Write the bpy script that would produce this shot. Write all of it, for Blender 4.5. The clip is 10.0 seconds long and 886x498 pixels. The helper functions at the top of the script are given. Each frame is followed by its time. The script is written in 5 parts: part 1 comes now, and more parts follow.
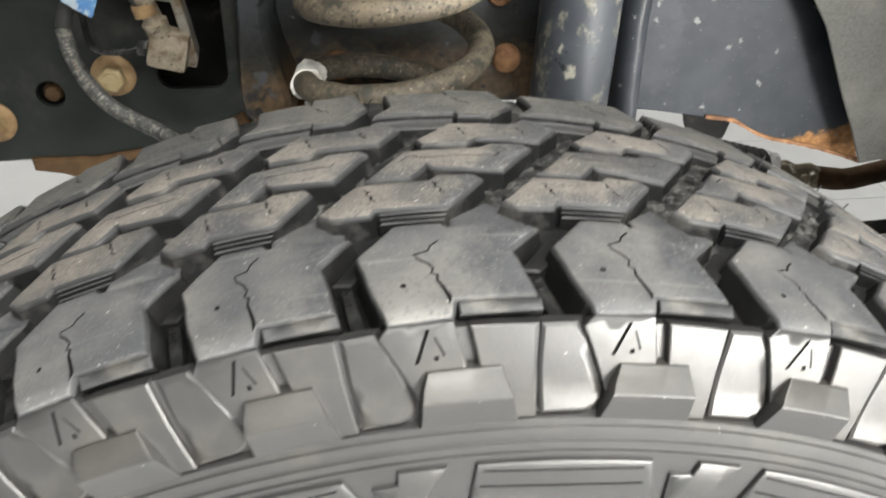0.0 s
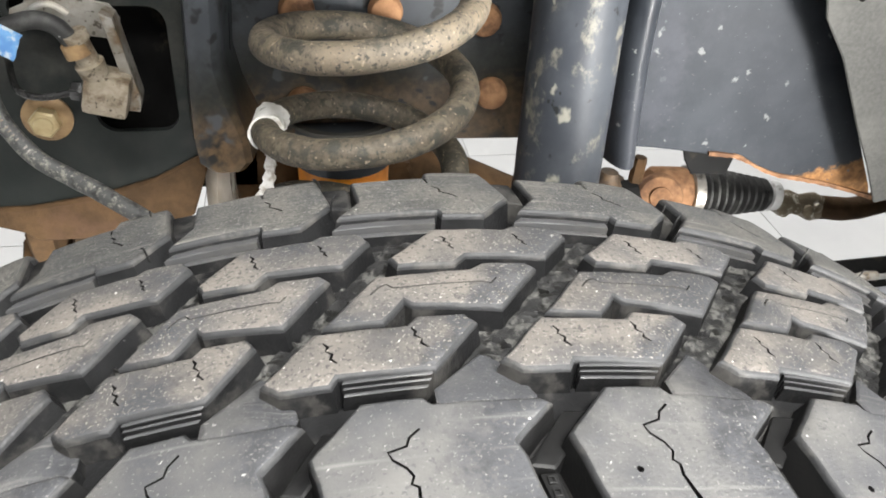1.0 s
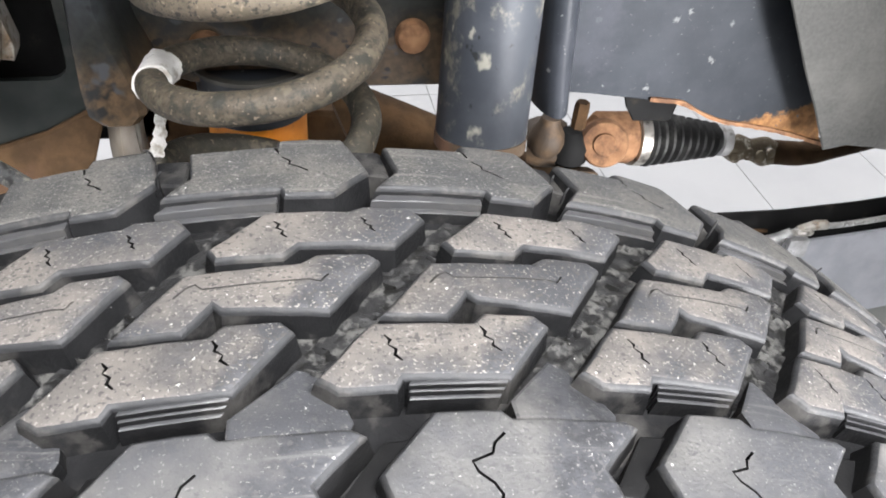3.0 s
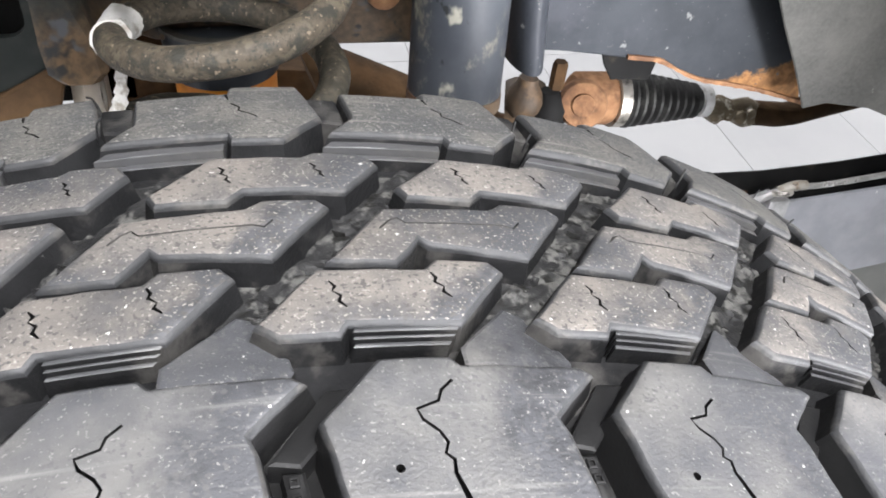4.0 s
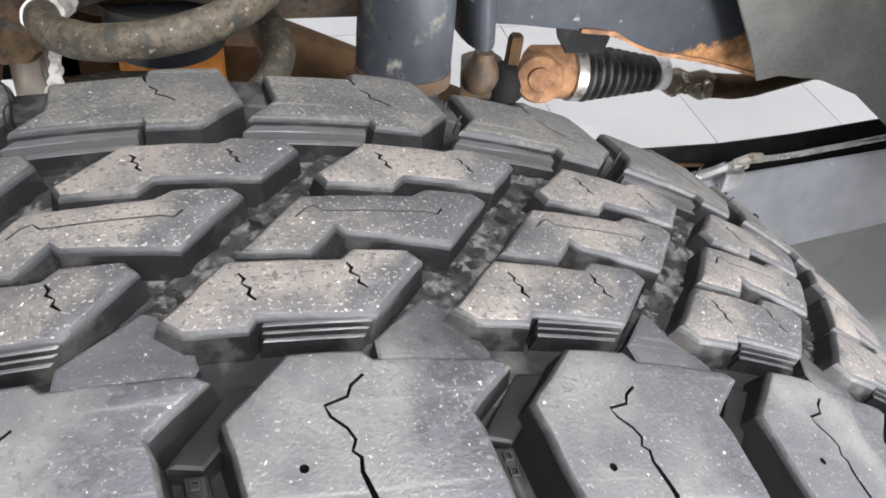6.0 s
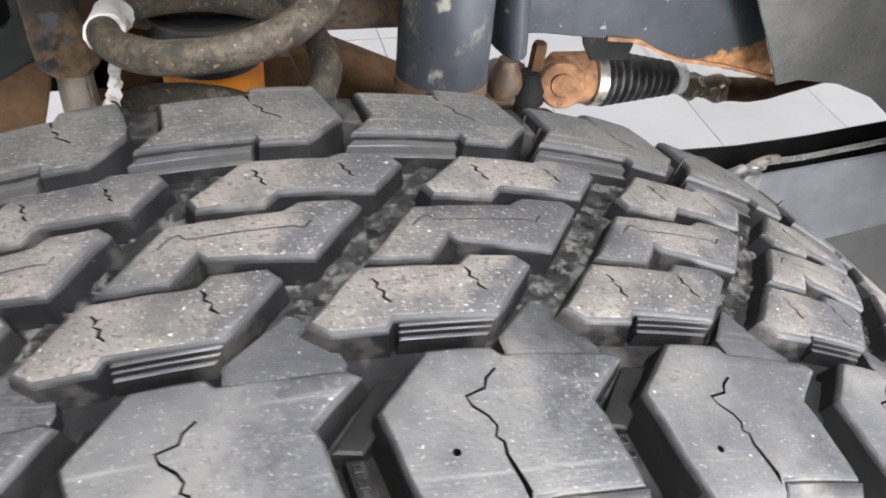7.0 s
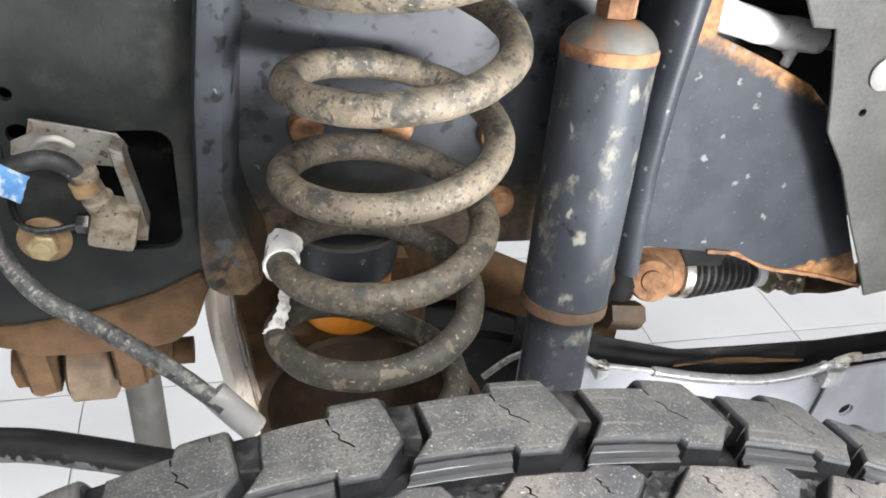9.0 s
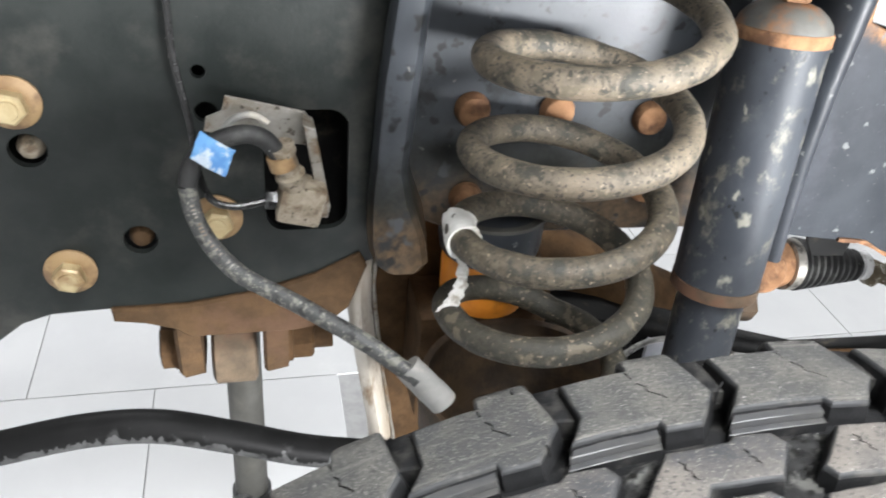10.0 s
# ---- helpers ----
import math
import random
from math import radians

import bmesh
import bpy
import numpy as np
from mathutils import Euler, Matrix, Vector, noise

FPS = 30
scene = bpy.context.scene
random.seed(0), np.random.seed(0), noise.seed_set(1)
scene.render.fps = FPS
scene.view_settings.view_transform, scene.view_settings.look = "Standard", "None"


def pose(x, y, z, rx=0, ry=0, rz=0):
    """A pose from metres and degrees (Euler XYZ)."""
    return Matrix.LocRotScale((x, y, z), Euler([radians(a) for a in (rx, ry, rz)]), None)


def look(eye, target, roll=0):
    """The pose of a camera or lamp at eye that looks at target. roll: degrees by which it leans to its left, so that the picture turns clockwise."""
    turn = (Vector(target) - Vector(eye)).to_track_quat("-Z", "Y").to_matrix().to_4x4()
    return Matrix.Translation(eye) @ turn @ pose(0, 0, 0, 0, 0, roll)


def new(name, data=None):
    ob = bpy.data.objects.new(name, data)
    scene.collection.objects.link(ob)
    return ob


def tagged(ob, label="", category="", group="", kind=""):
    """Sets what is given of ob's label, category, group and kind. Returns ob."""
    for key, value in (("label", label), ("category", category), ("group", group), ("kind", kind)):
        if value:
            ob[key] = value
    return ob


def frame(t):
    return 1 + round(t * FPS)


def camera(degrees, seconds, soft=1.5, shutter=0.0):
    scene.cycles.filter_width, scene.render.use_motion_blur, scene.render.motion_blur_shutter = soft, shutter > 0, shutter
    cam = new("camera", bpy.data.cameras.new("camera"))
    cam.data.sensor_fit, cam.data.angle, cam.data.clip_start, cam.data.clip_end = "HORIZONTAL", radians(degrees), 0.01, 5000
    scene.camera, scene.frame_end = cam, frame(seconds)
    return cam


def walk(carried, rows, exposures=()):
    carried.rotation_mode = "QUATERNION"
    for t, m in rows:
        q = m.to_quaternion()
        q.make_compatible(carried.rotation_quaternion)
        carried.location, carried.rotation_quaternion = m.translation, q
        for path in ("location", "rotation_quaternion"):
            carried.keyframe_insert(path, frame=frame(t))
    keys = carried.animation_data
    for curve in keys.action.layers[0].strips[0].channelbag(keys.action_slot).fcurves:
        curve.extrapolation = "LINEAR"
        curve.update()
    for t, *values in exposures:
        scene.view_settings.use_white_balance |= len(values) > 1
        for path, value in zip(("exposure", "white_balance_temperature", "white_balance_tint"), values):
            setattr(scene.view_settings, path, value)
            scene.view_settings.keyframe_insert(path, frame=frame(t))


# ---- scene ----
from functools import partial
from math import degrees

cam = camera(55.7, 10.0, 1.8, 0.3)
PATH = [
    (0, (-0.0544, -0.3097, 1.0316), (0.0727, 0.5118, 0.4757), 2.51),
    (0.2, (-0.043, -0.292, 1.043), (0.0863, 0.5285, 0.486), 2.6),
    (0.5, (-0.0460, -0.2543, 1.0452), (0.0951, 0.5666, 0.4919), 2.74),
    (1, (-0.0437, -0.2169, 1.0341), (0.1091, 0.5949, 0.4704), 3.11),
    (1.5, (-0.0199, -0.2028, 1.0361), (0.1356, 0.5987, 0.4588), 3.12),
    (2, (0.0089, -0.1919, 1.0286), (0.1689, 0.5964, 0.4345), 3.33),
    (2.5, (0.0065, -0.1830, 1.0293), (0.1735, 0.5919, 0.4197), 3.62),
    (4, (0.0193, -0.1795, 1.0135), (0.2038, 0.5580, 0.3638), 4.17),
    (4.5, (0.0281, -0.1799, 1.0148), (0.2194, 0.5465, 0.3546), 4.40),
    (5, (0.0323, -0.1748, 1.0127), (0.2295, 0.5421, 0.3440), 4.62),
    (6.5, (0.0352, -0.1771, 1.0148), (0.2540, 0.5308, 0.3432), 5.10),
    (7, (-0.0008, -0.1818, 1.0259), (0.2195, 0.5273, 0.3560), 4.85),
    (7.5, (-0.0223, -0.1765, 1.0423), (0.1895, 0.5309, 0.3680), 4.84),
    (7.8, (-0.060, -0.189, 1.050), (0.1525, 0.5145, 0.372), 5.7),
    (8, (-0.0801, -0.1864, 1.0465), (0.1311, 0.5262, 0.3776), 5.92),
    (8.3, (-0.085, -0.175, 1.057), (0.134, 0.5915, 0.453), 5.9),
    (8.5, (-0.0811, -0.1654, 1.0714), (0.1352, 0.6258, 0.4995), 5.22),
    (9, (-0.0861, -0.1522, 1.1012), (0.1290, 0.6478, 0.5411), 5.17),
    (9.5, (-0.1375, -0.1464, 1.0911), (0.0784, 0.6557, 0.5342), 5.20),
    (10, (-0.2057, -0.1456, 1.0787), (0.0073, 0.6614, 0.5279), 5.42),
]
walk(cam, [(t, look(eye, target, roll)) for t, eye, target, roll in PATH], exposures=[(0.0, 2.14, 7000, 8), (0.2, 2.25, 6990, 8), (0.5, 2.45, 6950, 9), (1.0, 2.61, 6850, 10), (2.0, 2.62, 6650, 12), (4.0, 2.55, 6560, 13), (5.0, 2.5, 6550, 13), (8.0, 2.45, 6600, 13), (8.5, 2.54, 6600, 12), (9.2, 2.64, 6550, 11), (10.0, 2.64, 6500, 10)])


# ---------------------------------------------------------------- world and light
world = bpy.data.worlds.new("workshop_air")
scene.world = world
world.use_nodes = True
bg = world.node_tree.nodes["Background"]
bg.inputs[0].default_value = (0.95, 0.97, 1.0, 1)
bg.inputs[1].default_value = 0.3


def area_lamp(name, eye, target, sx, sy, watts, tint=(1, 1, 1)):
    data = bpy.data.lights.new(name, "AREA")
    data.shape, data.size, data.size_y = "RECTANGLE", sx, sy
    data.energy, data.color = watts, tint
    ob = new(name, data)
    ob.matrix_world = look(eye, target)
    return ob


LAMP = (0.97, 0.985, 1.0)
# assumed sources out of view: daylight from a door opening, three rows of ceiling lamps
area_lamp("assumed_door_light", (3.1, -4.95, 0.7), (1.8, 0, 0.9), 2.2, 1.3, 245, LAMP)
area_lamp("unseen_ceiling_lamp", (0.5, -1.0, 3.3), (0.4, -0.8, 0.0), 2.0, 0.6, 37, LAMP)
area_lamp("unseen_ceiling_lamp", (0.5, -3.3, 3.3), (0.4, -2.6, 0.0), 2.0, 0.6, 28, LAMP)
area_lamp("unseen_ceiling_lamp", (-0.6, 2.8, 3.3), (-0.5, 2.0, 0.0), 2.4, 0.6, 25, LAMP)


# ---------------------------------------------------------------- materials
def mat(name, c1, c2, scale=40.0, rough=0.6, metal=0.0, bump=0.15, c3=None, s3=9.0, t3=0.55, w3=0.06,
        specks=None, fine=500.0, rvar=0.12, spec=0.5, vary=0.0, coat=0.0, stretch=(1, 1, 1), grains=(), streaks=None, bands=()):
    """Two-tone grain, patches of a third colour, small specks, grain and relief."""
    m = bpy.data.materials.new(name)
    m.use_nodes = True
    nt = m.node_tree
    nd, ln = nt.nodes, nt.links
    bs = nd["Principled BSDF"]
    tc = nd.new("ShaderNodeTexCoord")
    mp = nd.new("ShaderNodeMapping")
    mp.inputs["Scale"].default_value = stretch
    ln.new(tc.outputs["Object"], mp.inputs[0])
    if vary:
        inf = nd.new("ShaderNodeObjectInfo")
        place = nd.new("ShaderNodeVectorMath")
        place.operation = "SCALE"
        place.inputs[0].default_value = (31.0, 17.0, 23.0)
        ln.new(inf.outputs["Random"], place.inputs["Scale"])
        ln.new(place.outputs[0], mp.inputs["Location"])

    def noise_tex(sc, detail=6.0, rg=0.6):
        n = nd.new("ShaderNodeTexNoise")
        n.inputs["Scale"].default_value, n.inputs["Detail"].default_value = sc, detail
        n.inputs["Roughness"].default_value = rg
        ln.new(mp.outputs[0], n.inputs["Vector"])
        return n.outputs[0]

    def ramp(sock, a, b):
        r = nd.new("ShaderNodeMapRange")
        r.interpolation_type = "SMOOTHSTEP"
        r.inputs[1].default_value, r.inputs[2].default_value = a, b
        ln.new(sock, r.inputs[0])
        return r.outputs[0]

    def mix(fac, a, b):
        x = nd.new("ShaderNodeMix")
        x.data_type = "RGBA"
        ln.new(fac, x.inputs[0])
        for sock, v in ((x.inputs[6], a), (x.inputs[7], b)):
            if isinstance(v, tuple):
                sock.default_value = (*v, 1)
            else:
                ln.new(v, sock)
        return x.outputs[2]

    n1 = noise_tex(scale)
    col = mix(ramp(n1, 0.32, 0.68), c1, c2)
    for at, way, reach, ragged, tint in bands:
        # a ragged two-tone tint over everything past the point at, along the direction way
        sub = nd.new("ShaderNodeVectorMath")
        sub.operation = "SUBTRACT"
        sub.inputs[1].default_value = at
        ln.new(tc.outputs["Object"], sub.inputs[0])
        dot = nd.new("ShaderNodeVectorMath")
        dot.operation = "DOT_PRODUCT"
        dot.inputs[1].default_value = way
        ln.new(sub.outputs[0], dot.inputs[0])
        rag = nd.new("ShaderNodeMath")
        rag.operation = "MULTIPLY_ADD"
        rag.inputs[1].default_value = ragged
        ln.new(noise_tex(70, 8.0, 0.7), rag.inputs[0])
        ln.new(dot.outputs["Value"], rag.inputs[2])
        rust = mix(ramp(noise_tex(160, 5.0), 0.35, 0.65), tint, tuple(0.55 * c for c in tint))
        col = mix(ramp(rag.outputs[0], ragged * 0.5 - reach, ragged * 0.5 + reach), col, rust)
    if c3:
        col = mix(ramp(noise_tex(s3, 8.0, 0.65), t3 - w3, t3 + w3), col, c3)
    for tint, sc, lo in grains:
        col = mix(ramp(noise_tex(sc, 2.0, 0.5), lo, lo + 0.08), col, tint)
    if specks:
        tint, sc, radius, amount = specks
        v = nd.new("ShaderNodeTexVoronoi")
        v.inputs["Scale"].default_value = sc
        wob = nd.new("ShaderNodeTexNoise")
        wob.inputs["Scale"].default_value = sc * 2.2
        ln.new(mp.outputs[0], wob.inputs["Vector"])
        far = nd.new("ShaderNodeVectorMath")
        far.operation = "MULTIPLY_ADD"
        far.inputs[1].default_value = (0.9 / sc,) * 3
        ln.new(wob.outputs["Color"], far.inputs[0])
        ln.new(mp.outputs[0], far.inputs[2])
        ln.new(far.outputs[0], v.inputs["Vector"])
        sepr = nd.new("ShaderNodeSeparateColor")
        ln.new(v.outputs["Color"], sepr.inputs[0])
        size = nd.new("ShaderNodeMath")
        size.operation = "DIVIDE"
        grow = nd.new("ShaderNodeMapRange")
        grow.inputs[3].default_value, grow.inputs[4].default_value = 0.25, 1.0
        ln.new(sepr.outputs[1], grow.inputs[0])
        ln.new(v.outputs["Distance"], size.inputs[0])
        ln.new(grow.outputs[0], size.inputs[1])
        dot = ramp(size.outputs[0], radius, radius * 0.35)
        sep = nd.new("ShaderNodeSeparateColor")
        ln.new(v.outputs["Color"], sep.inputs[0])
        pick = ramp(sep.outputs[0], 1 - amount, 1 - amount + 0.02)
        mul = nd.new("ShaderNodeMath")
        mul.operation = "MULTIPLY"
        ln.new(dot, mul.inputs[0])
        ln.new(pick, mul.inputs[1])
        col = mix(mul.outputs[0], col, tint)
    if streaks:
        tint, turn, lo = streaks
        mp2 = nd.new("ShaderNodeMapping")
        mp2.inputs["Rotation"].default_value = (0, 0, radians(turn))
        mp2.inputs["Scale"].default_value = (16, 330, 16)
        ln.new(mp.outputs[0], mp2.inputs[0])
        ns = nd.new("ShaderNodeTexNoise")
        ns.inputs["Scale"].default_value, ns.inputs["Detail"].default_value = 1.0, 3.0
        ln.new(mp2.outputs[0], ns.inputs["Vector"])
        col = mix(ramp(ns.outputs[0], lo, lo + 0.2), col, tint)
    if vary:
        hs = nd.new("ShaderNodeHueSaturation")
        rr = nd.new("ShaderNodeMapRange")
        rr.inputs[3].default_value, rr.inputs[4].default_value = 1 - vary, 1 + vary
        ln.new(inf.outputs["Random"], rr.inputs[0])
        ln.new(rr.outputs[0], hs.inputs["Value"])
        ln.new(col, hs.inputs["Color"])
        col = hs.outputs[0]
    ln.new(col, bs.inputs["Base Color"])
    rr = nd.new("ShaderNodeMapRange")
    rr.inputs[3].default_value, rr.inputs[4].default_value = max(rough - rvar, 0.03), min(rough + rvar, 1)
    ln.new(n1, rr.inputs[0])
    ln.new(rr.outputs[0], bs.inputs["Roughness"])
    bs.inputs["Metallic"].default_value = metal
    bs.inputs["Specular IOR Level"].default_value = spec
    bs.inputs["Coat Weight"].default_value = coat
    bs.inputs["Coat Roughness"].default_value = max(0.25, rough)
    if bump:
        add = nd.new("ShaderNodeMath")
        ln.new(noise_tex(fine, 4.0), add.inputs[0])
        ln.new(n1, add.inputs[1])
        bp = nd.new("ShaderNodeBump")
        bp.inputs["Strength"].default_value, bp.inputs["Distance"].default_value = bump, 0.0015
        ln.new(add.outputs[0], bp.inputs["Height"])
        ln.new(bp.outputs[0], bs.inputs["Normal"])
    return m


M_TREAD_EDGE = mat("scuffed_rubber", (0.155, 0.151, 0.144), (0.105, 0.104, 0.103), 26, 0.6, 0, 0.28, (0.064, 0.066, 0.072), 14, 0.51, 0.12,
                   ((0.5, 0.49, 0.47), 320, 0.19, 0.3), 900, vary=0.1, spec=0.5,
                   grains=(((0.088, 0.088, 0.089), 600, 0.58), ((0.19, 0.187, 0.18), 1000, 0.63)), streaks=((0.17, 0.168, 0.163), 35, 0.60),
                   bands=(((0.066, 0, 0), (1, 0, 0), 0.007, 0.05, (0.066, 0.068, 0.075)),))
M_TREAD = mat("dusty_rubber", (0.182, 0.164, 0.146), (0.115, 0.107, 0.1), 42, 0.68, 0, 0.45, (0.05, 0.052, 0.057), 17, 0.53, 0.1,
              ((0.65, 0.64, 0.6), 350, 0.2, 0.36), 900, vary=0.1, spec=0.45,
              grains=(((0.07, 0.067, 0.063), 700, 0.565), ((0.25, 0.235, 0.212), 1000, 0.605)), streaks=((0.26, 0.245, 0.22), 32, 0.68),
              bands=(((0.081, 0, 0), (0.781, -0.625, 0), 0.004, 0.035, (0.08, 0.081, 0.086)),))
M_TREAD_FAR = mat("scratched_rubber", (0.125, 0.12, 0.108), (0.066, 0.067, 0.065), 55, 0.55, 0, 0.9, (0.058, 0.06, 0.061), 34, 0.545, 0.07,
                  ((0.6, 0.59, 0.56), 360, 0.19, 0.22), 900, vary=0.1, spec=0.5,
                  grains=(((0.055, 0.055, 0.053), 650, 0.545), ((0.23, 0.222, 0.205), 1000, 0.585)), streaks=((0.2, 0.192, 0.175), 28, 0.58))
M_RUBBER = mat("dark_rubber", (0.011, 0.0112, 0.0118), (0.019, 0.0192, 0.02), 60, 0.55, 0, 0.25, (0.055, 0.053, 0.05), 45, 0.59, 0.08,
               ((0.5, 0.5, 0.48), 260, 0.16, 0.08), 700, spec=0.15)
M_WORN = mat("worn_edge_rubber", (0.042, 0.043, 0.045), (0.027, 0.028, 0.03), 60, 0.5, 0, 0.25, (0.085, 0.082, 0.077), 60, 0.58, 0.1, None, 900, spec=0.38)
# smooth rubber of the steps, made lighter as if their tops caught light
M_STEP = mat("lit_smooth_step_rubber", (0.066, 0.067, 0.07), (0.048, 0.049, 0.052), 30, 0.45, 0, 0.15, (0.085, 0.083, 0.08), 22, 0.58, 0.08, None, 700)
# clean rubber round the shoulder slots, darkened for the shade in them
M_CLEAN_SHADED = mat("clean_shaded_rubber", (0.010, 0.010, 0.0105), (0.017, 0.017, 0.017), 60, 0.45, 0, 0.12, (0.03, 0.03, 0.029), 40, 0.62, 0.06, None, 700, spec=0.25)
M_SIDE = mat("sidewall_rubber", (0.024, 0.024, 0.024), (0.031, 0.031, 0.031), 30, 0.42, 0, 0.08, (0.05, 0.047, 0.043), 22, 0.6, 0.1,
             ((0.5, 0.5, 0.48), 150, 0.14, 0.06), 600, 0.06, spec=0.5, coat=0.25)
M_GROOVE = mat("groove_rubber", (0.014, 0.014, 0.0145), (0.03, 0.03, 0.03), 90, 0.45, 0, 0.4, (0.1, 0.099, 0.093), 120, 0.54, 0.05, ((0.7, 0.7, 0.66), 300, 0.16, 0.1), 600, spec=0.3, grains=(((0.012, 0.012, 0.011), 260, 0.56),))
# slot floors and cuts: their shade is put into a near-black colour
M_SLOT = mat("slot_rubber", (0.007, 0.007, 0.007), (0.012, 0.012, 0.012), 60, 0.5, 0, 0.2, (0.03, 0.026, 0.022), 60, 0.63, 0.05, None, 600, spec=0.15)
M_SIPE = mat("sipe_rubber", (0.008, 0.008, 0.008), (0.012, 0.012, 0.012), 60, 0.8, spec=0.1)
M_BLACK = mat("black_chassis_paint", (0.010, 0.0125, 0.0118), (0.018, 0.0208, 0.0195), 25, 0.45, 0, 0.12, (0.04, 0.04, 0.036), 12, 0.62, 0.1,
              ((0.3, 0.28, 0.24), 120, 0.08, 0.04), 300, spec=0.25, streaks=((0.03, 0.031, 0.029), 70, 0.62))
M_GREY = mat("blue_grey_paint", (0.018, 0.021, 0.026), (0.028, 0.032, 0.038), 20, 0.42, 0, 0.08, (0.03, 0.033, 0.04), 11, 0.62, 0.08,
             ((0.16, 0.165, 0.16), 120, 0.3, 0.5), 300, spec=0.3, grains=(((0.06, 0.064, 0.07), 300, 0.69),))
# bands: darker below z 0.80, brown rust at the lower lip
M_GLOSS = mat("dirty_gloss_black", (0.033, 0.037, 0.043), (0.043, 0.048, 0.055), 12, 0.4, 0, 0.06, (0.015, 0.017, 0.018), 30, 0.585, 0.07, ((0.2, 0.19, 0.17), 90, 0.2, 0.16), 300, spec=0.4, grains=(((0.011, 0.012, 0.012), 75, 0.6), ((0.05, 0.053, 0.058), 50, 0.67)),
              bands=(((0, 0, 0.80), (0, 0, -1), 0.03, 0.06, (0.02, 0.021, 0.018)), ((0, 0, 0.762), (0, 0, -1), 0.014, 0.05, (0.09, 0.059, 0.033))))
M_GUSSET = mat("chipped_blue_grey_paint", (0.019, 0.022, 0.027), (0.029, 0.033, 0.039), 20, 0.5, 0, 0.08, (0.035, 0.038, 0.046), 11, 0.62, 0.08,
               ((0.13, 0.135, 0.135), 80, 0.3, 0.33), 300, spec=0.14, grains=(((0.065, 0.069, 0.075), 300, 0.69),),
               bands=(((0.31, 0, 0.864), (0.392, 0, 0.92), 0.006, 0.03, (0.3, 0.15, 0.06)), ((0.42, 0, 0.668), (0.25, 0, -0.968), 0.003, 0.03, (0.3, 0.15, 0.06))))
M_SHOCK = mat("shock_paint", (0.030, 0.034, 0.041), (0.044, 0.049, 0.057), 30, 0.5, 0, 0.05, (0.13, 0.125, 0.105), 62, 0.61, 0.07,
              ((0.2, 0.195, 0.165), 62, 0.46, 0.46), 300, spec=0.25, stretch=(1, 1, 0.72), grains=(((0.012, 0.013, 0.014), 130, 0.66),))
M_RUST = mat("rust", (0.33, 0.18, 0.095), (0.22, 0.115, 0.06), 55, 0.85, 0, 0.6, (0.1, 0.052, 0.03), 26, 0.53, 0.1, None, 350, spec=0.2)
M_RUST_DARK = mat("brown_rust", (0.07, 0.037, 0.015), (0.036, 0.02, 0.009), 45, 0.8, 0, 0.5, (0.1, 0.057, 0.026), 12, 0.6, 0.12, None, 350, spec=0.2)
M_RUST_MID = mat("dull_rust", (0.078, 0.045, 0.021), (0.044, 0.026, 0.013), 50, 0.85, 0, 0.5, (0.075, 0.042, 0.026), 16, 0.58, 0.1, None, 350, spec=0.2)
M_RUST_DIRT = mat("rust_under_dirt", (0.095, 0.066, 0.04), (0.05, 0.036, 0.022), 50, 0.9, 0, 0.5, (0.10, 0.05, 0.028), 14, 0.56, 0.1, None, 350)
M_DOME = mat("stained_steel", (0.13, 0.13, 0.12), (0.09, 0.085, 0.075), 40, 0.5, 0, 0.2, (0.27, 0.12, 0.045), 26, 0.53, 0.1)
# the bands darken the muddy steel in two steps towards the lower turns
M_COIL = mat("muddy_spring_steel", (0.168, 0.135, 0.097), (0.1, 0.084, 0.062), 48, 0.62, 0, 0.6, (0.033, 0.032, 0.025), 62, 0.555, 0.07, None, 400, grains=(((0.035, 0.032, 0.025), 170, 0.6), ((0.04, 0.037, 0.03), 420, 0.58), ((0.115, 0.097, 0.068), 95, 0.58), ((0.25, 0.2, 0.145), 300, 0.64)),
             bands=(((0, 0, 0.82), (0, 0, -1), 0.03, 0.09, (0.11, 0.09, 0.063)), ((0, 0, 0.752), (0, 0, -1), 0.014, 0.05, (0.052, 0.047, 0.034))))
M_BOLT = mat("yellow_zinc", (0.5, 0.41, 0.24), (0.38, 0.29, 0.15), 60, 0.45, 0.2, 0.2, (0.22, 0.13, 0.06), 30, 0.6, 0.1, None, 300)
M_COPPER = mat("copper_zinc", (0.33, 0.22, 0.11), (0.22, 0.135, 0.065), 60, 0.5, 0.2, 0.2, (0.13, 0.075, 0.04), 30, 0.6, 0.1)
M_ORANGE = mat("orange_rubber", (0.75, 0.27, 0.02), (0.62, 0.20, 0.015), 40, 0.6, 0, 0.1, (0.35, 0.13, 0.02), 25, 0.62, 0.1)
M_WHITE_TAG = mat("white_paper", (0.82, 0.81, 0.78), (0.7, 0.69, 0.65), 120, 0.8, 0, 0.3, (0.42, 0.38, 0.32), 60, 0.62, 0.06)
M_BLUE_TAG = mat("blue_paper", (0.06, 0.18, 0.40), (0.11, 0.27, 0.48), 110, 0.7, 0, 0.2, (0.36, 0.42, 0.48), 80, 0.52, 0.04)
M_SLEEVE = mat("milky_plastic", (0.235, 0.23, 0.22), (0.185, 0.182, 0.174), 50, 0.5, 0, 0.1, (0.4, 0.37, 0.32), 30, 0.62, 0.1)
M_CASTING = mat("dirty_casting", (0.30, 0.26, 0.205), (0.19, 0.16, 0.115), 70, 0.7, 0.1, 0.4, (0.11, 0.078, 0.048), 60, 0.56, 0.09, grains=(((0.06, 0.045, 0.03), 260, 0.63),))
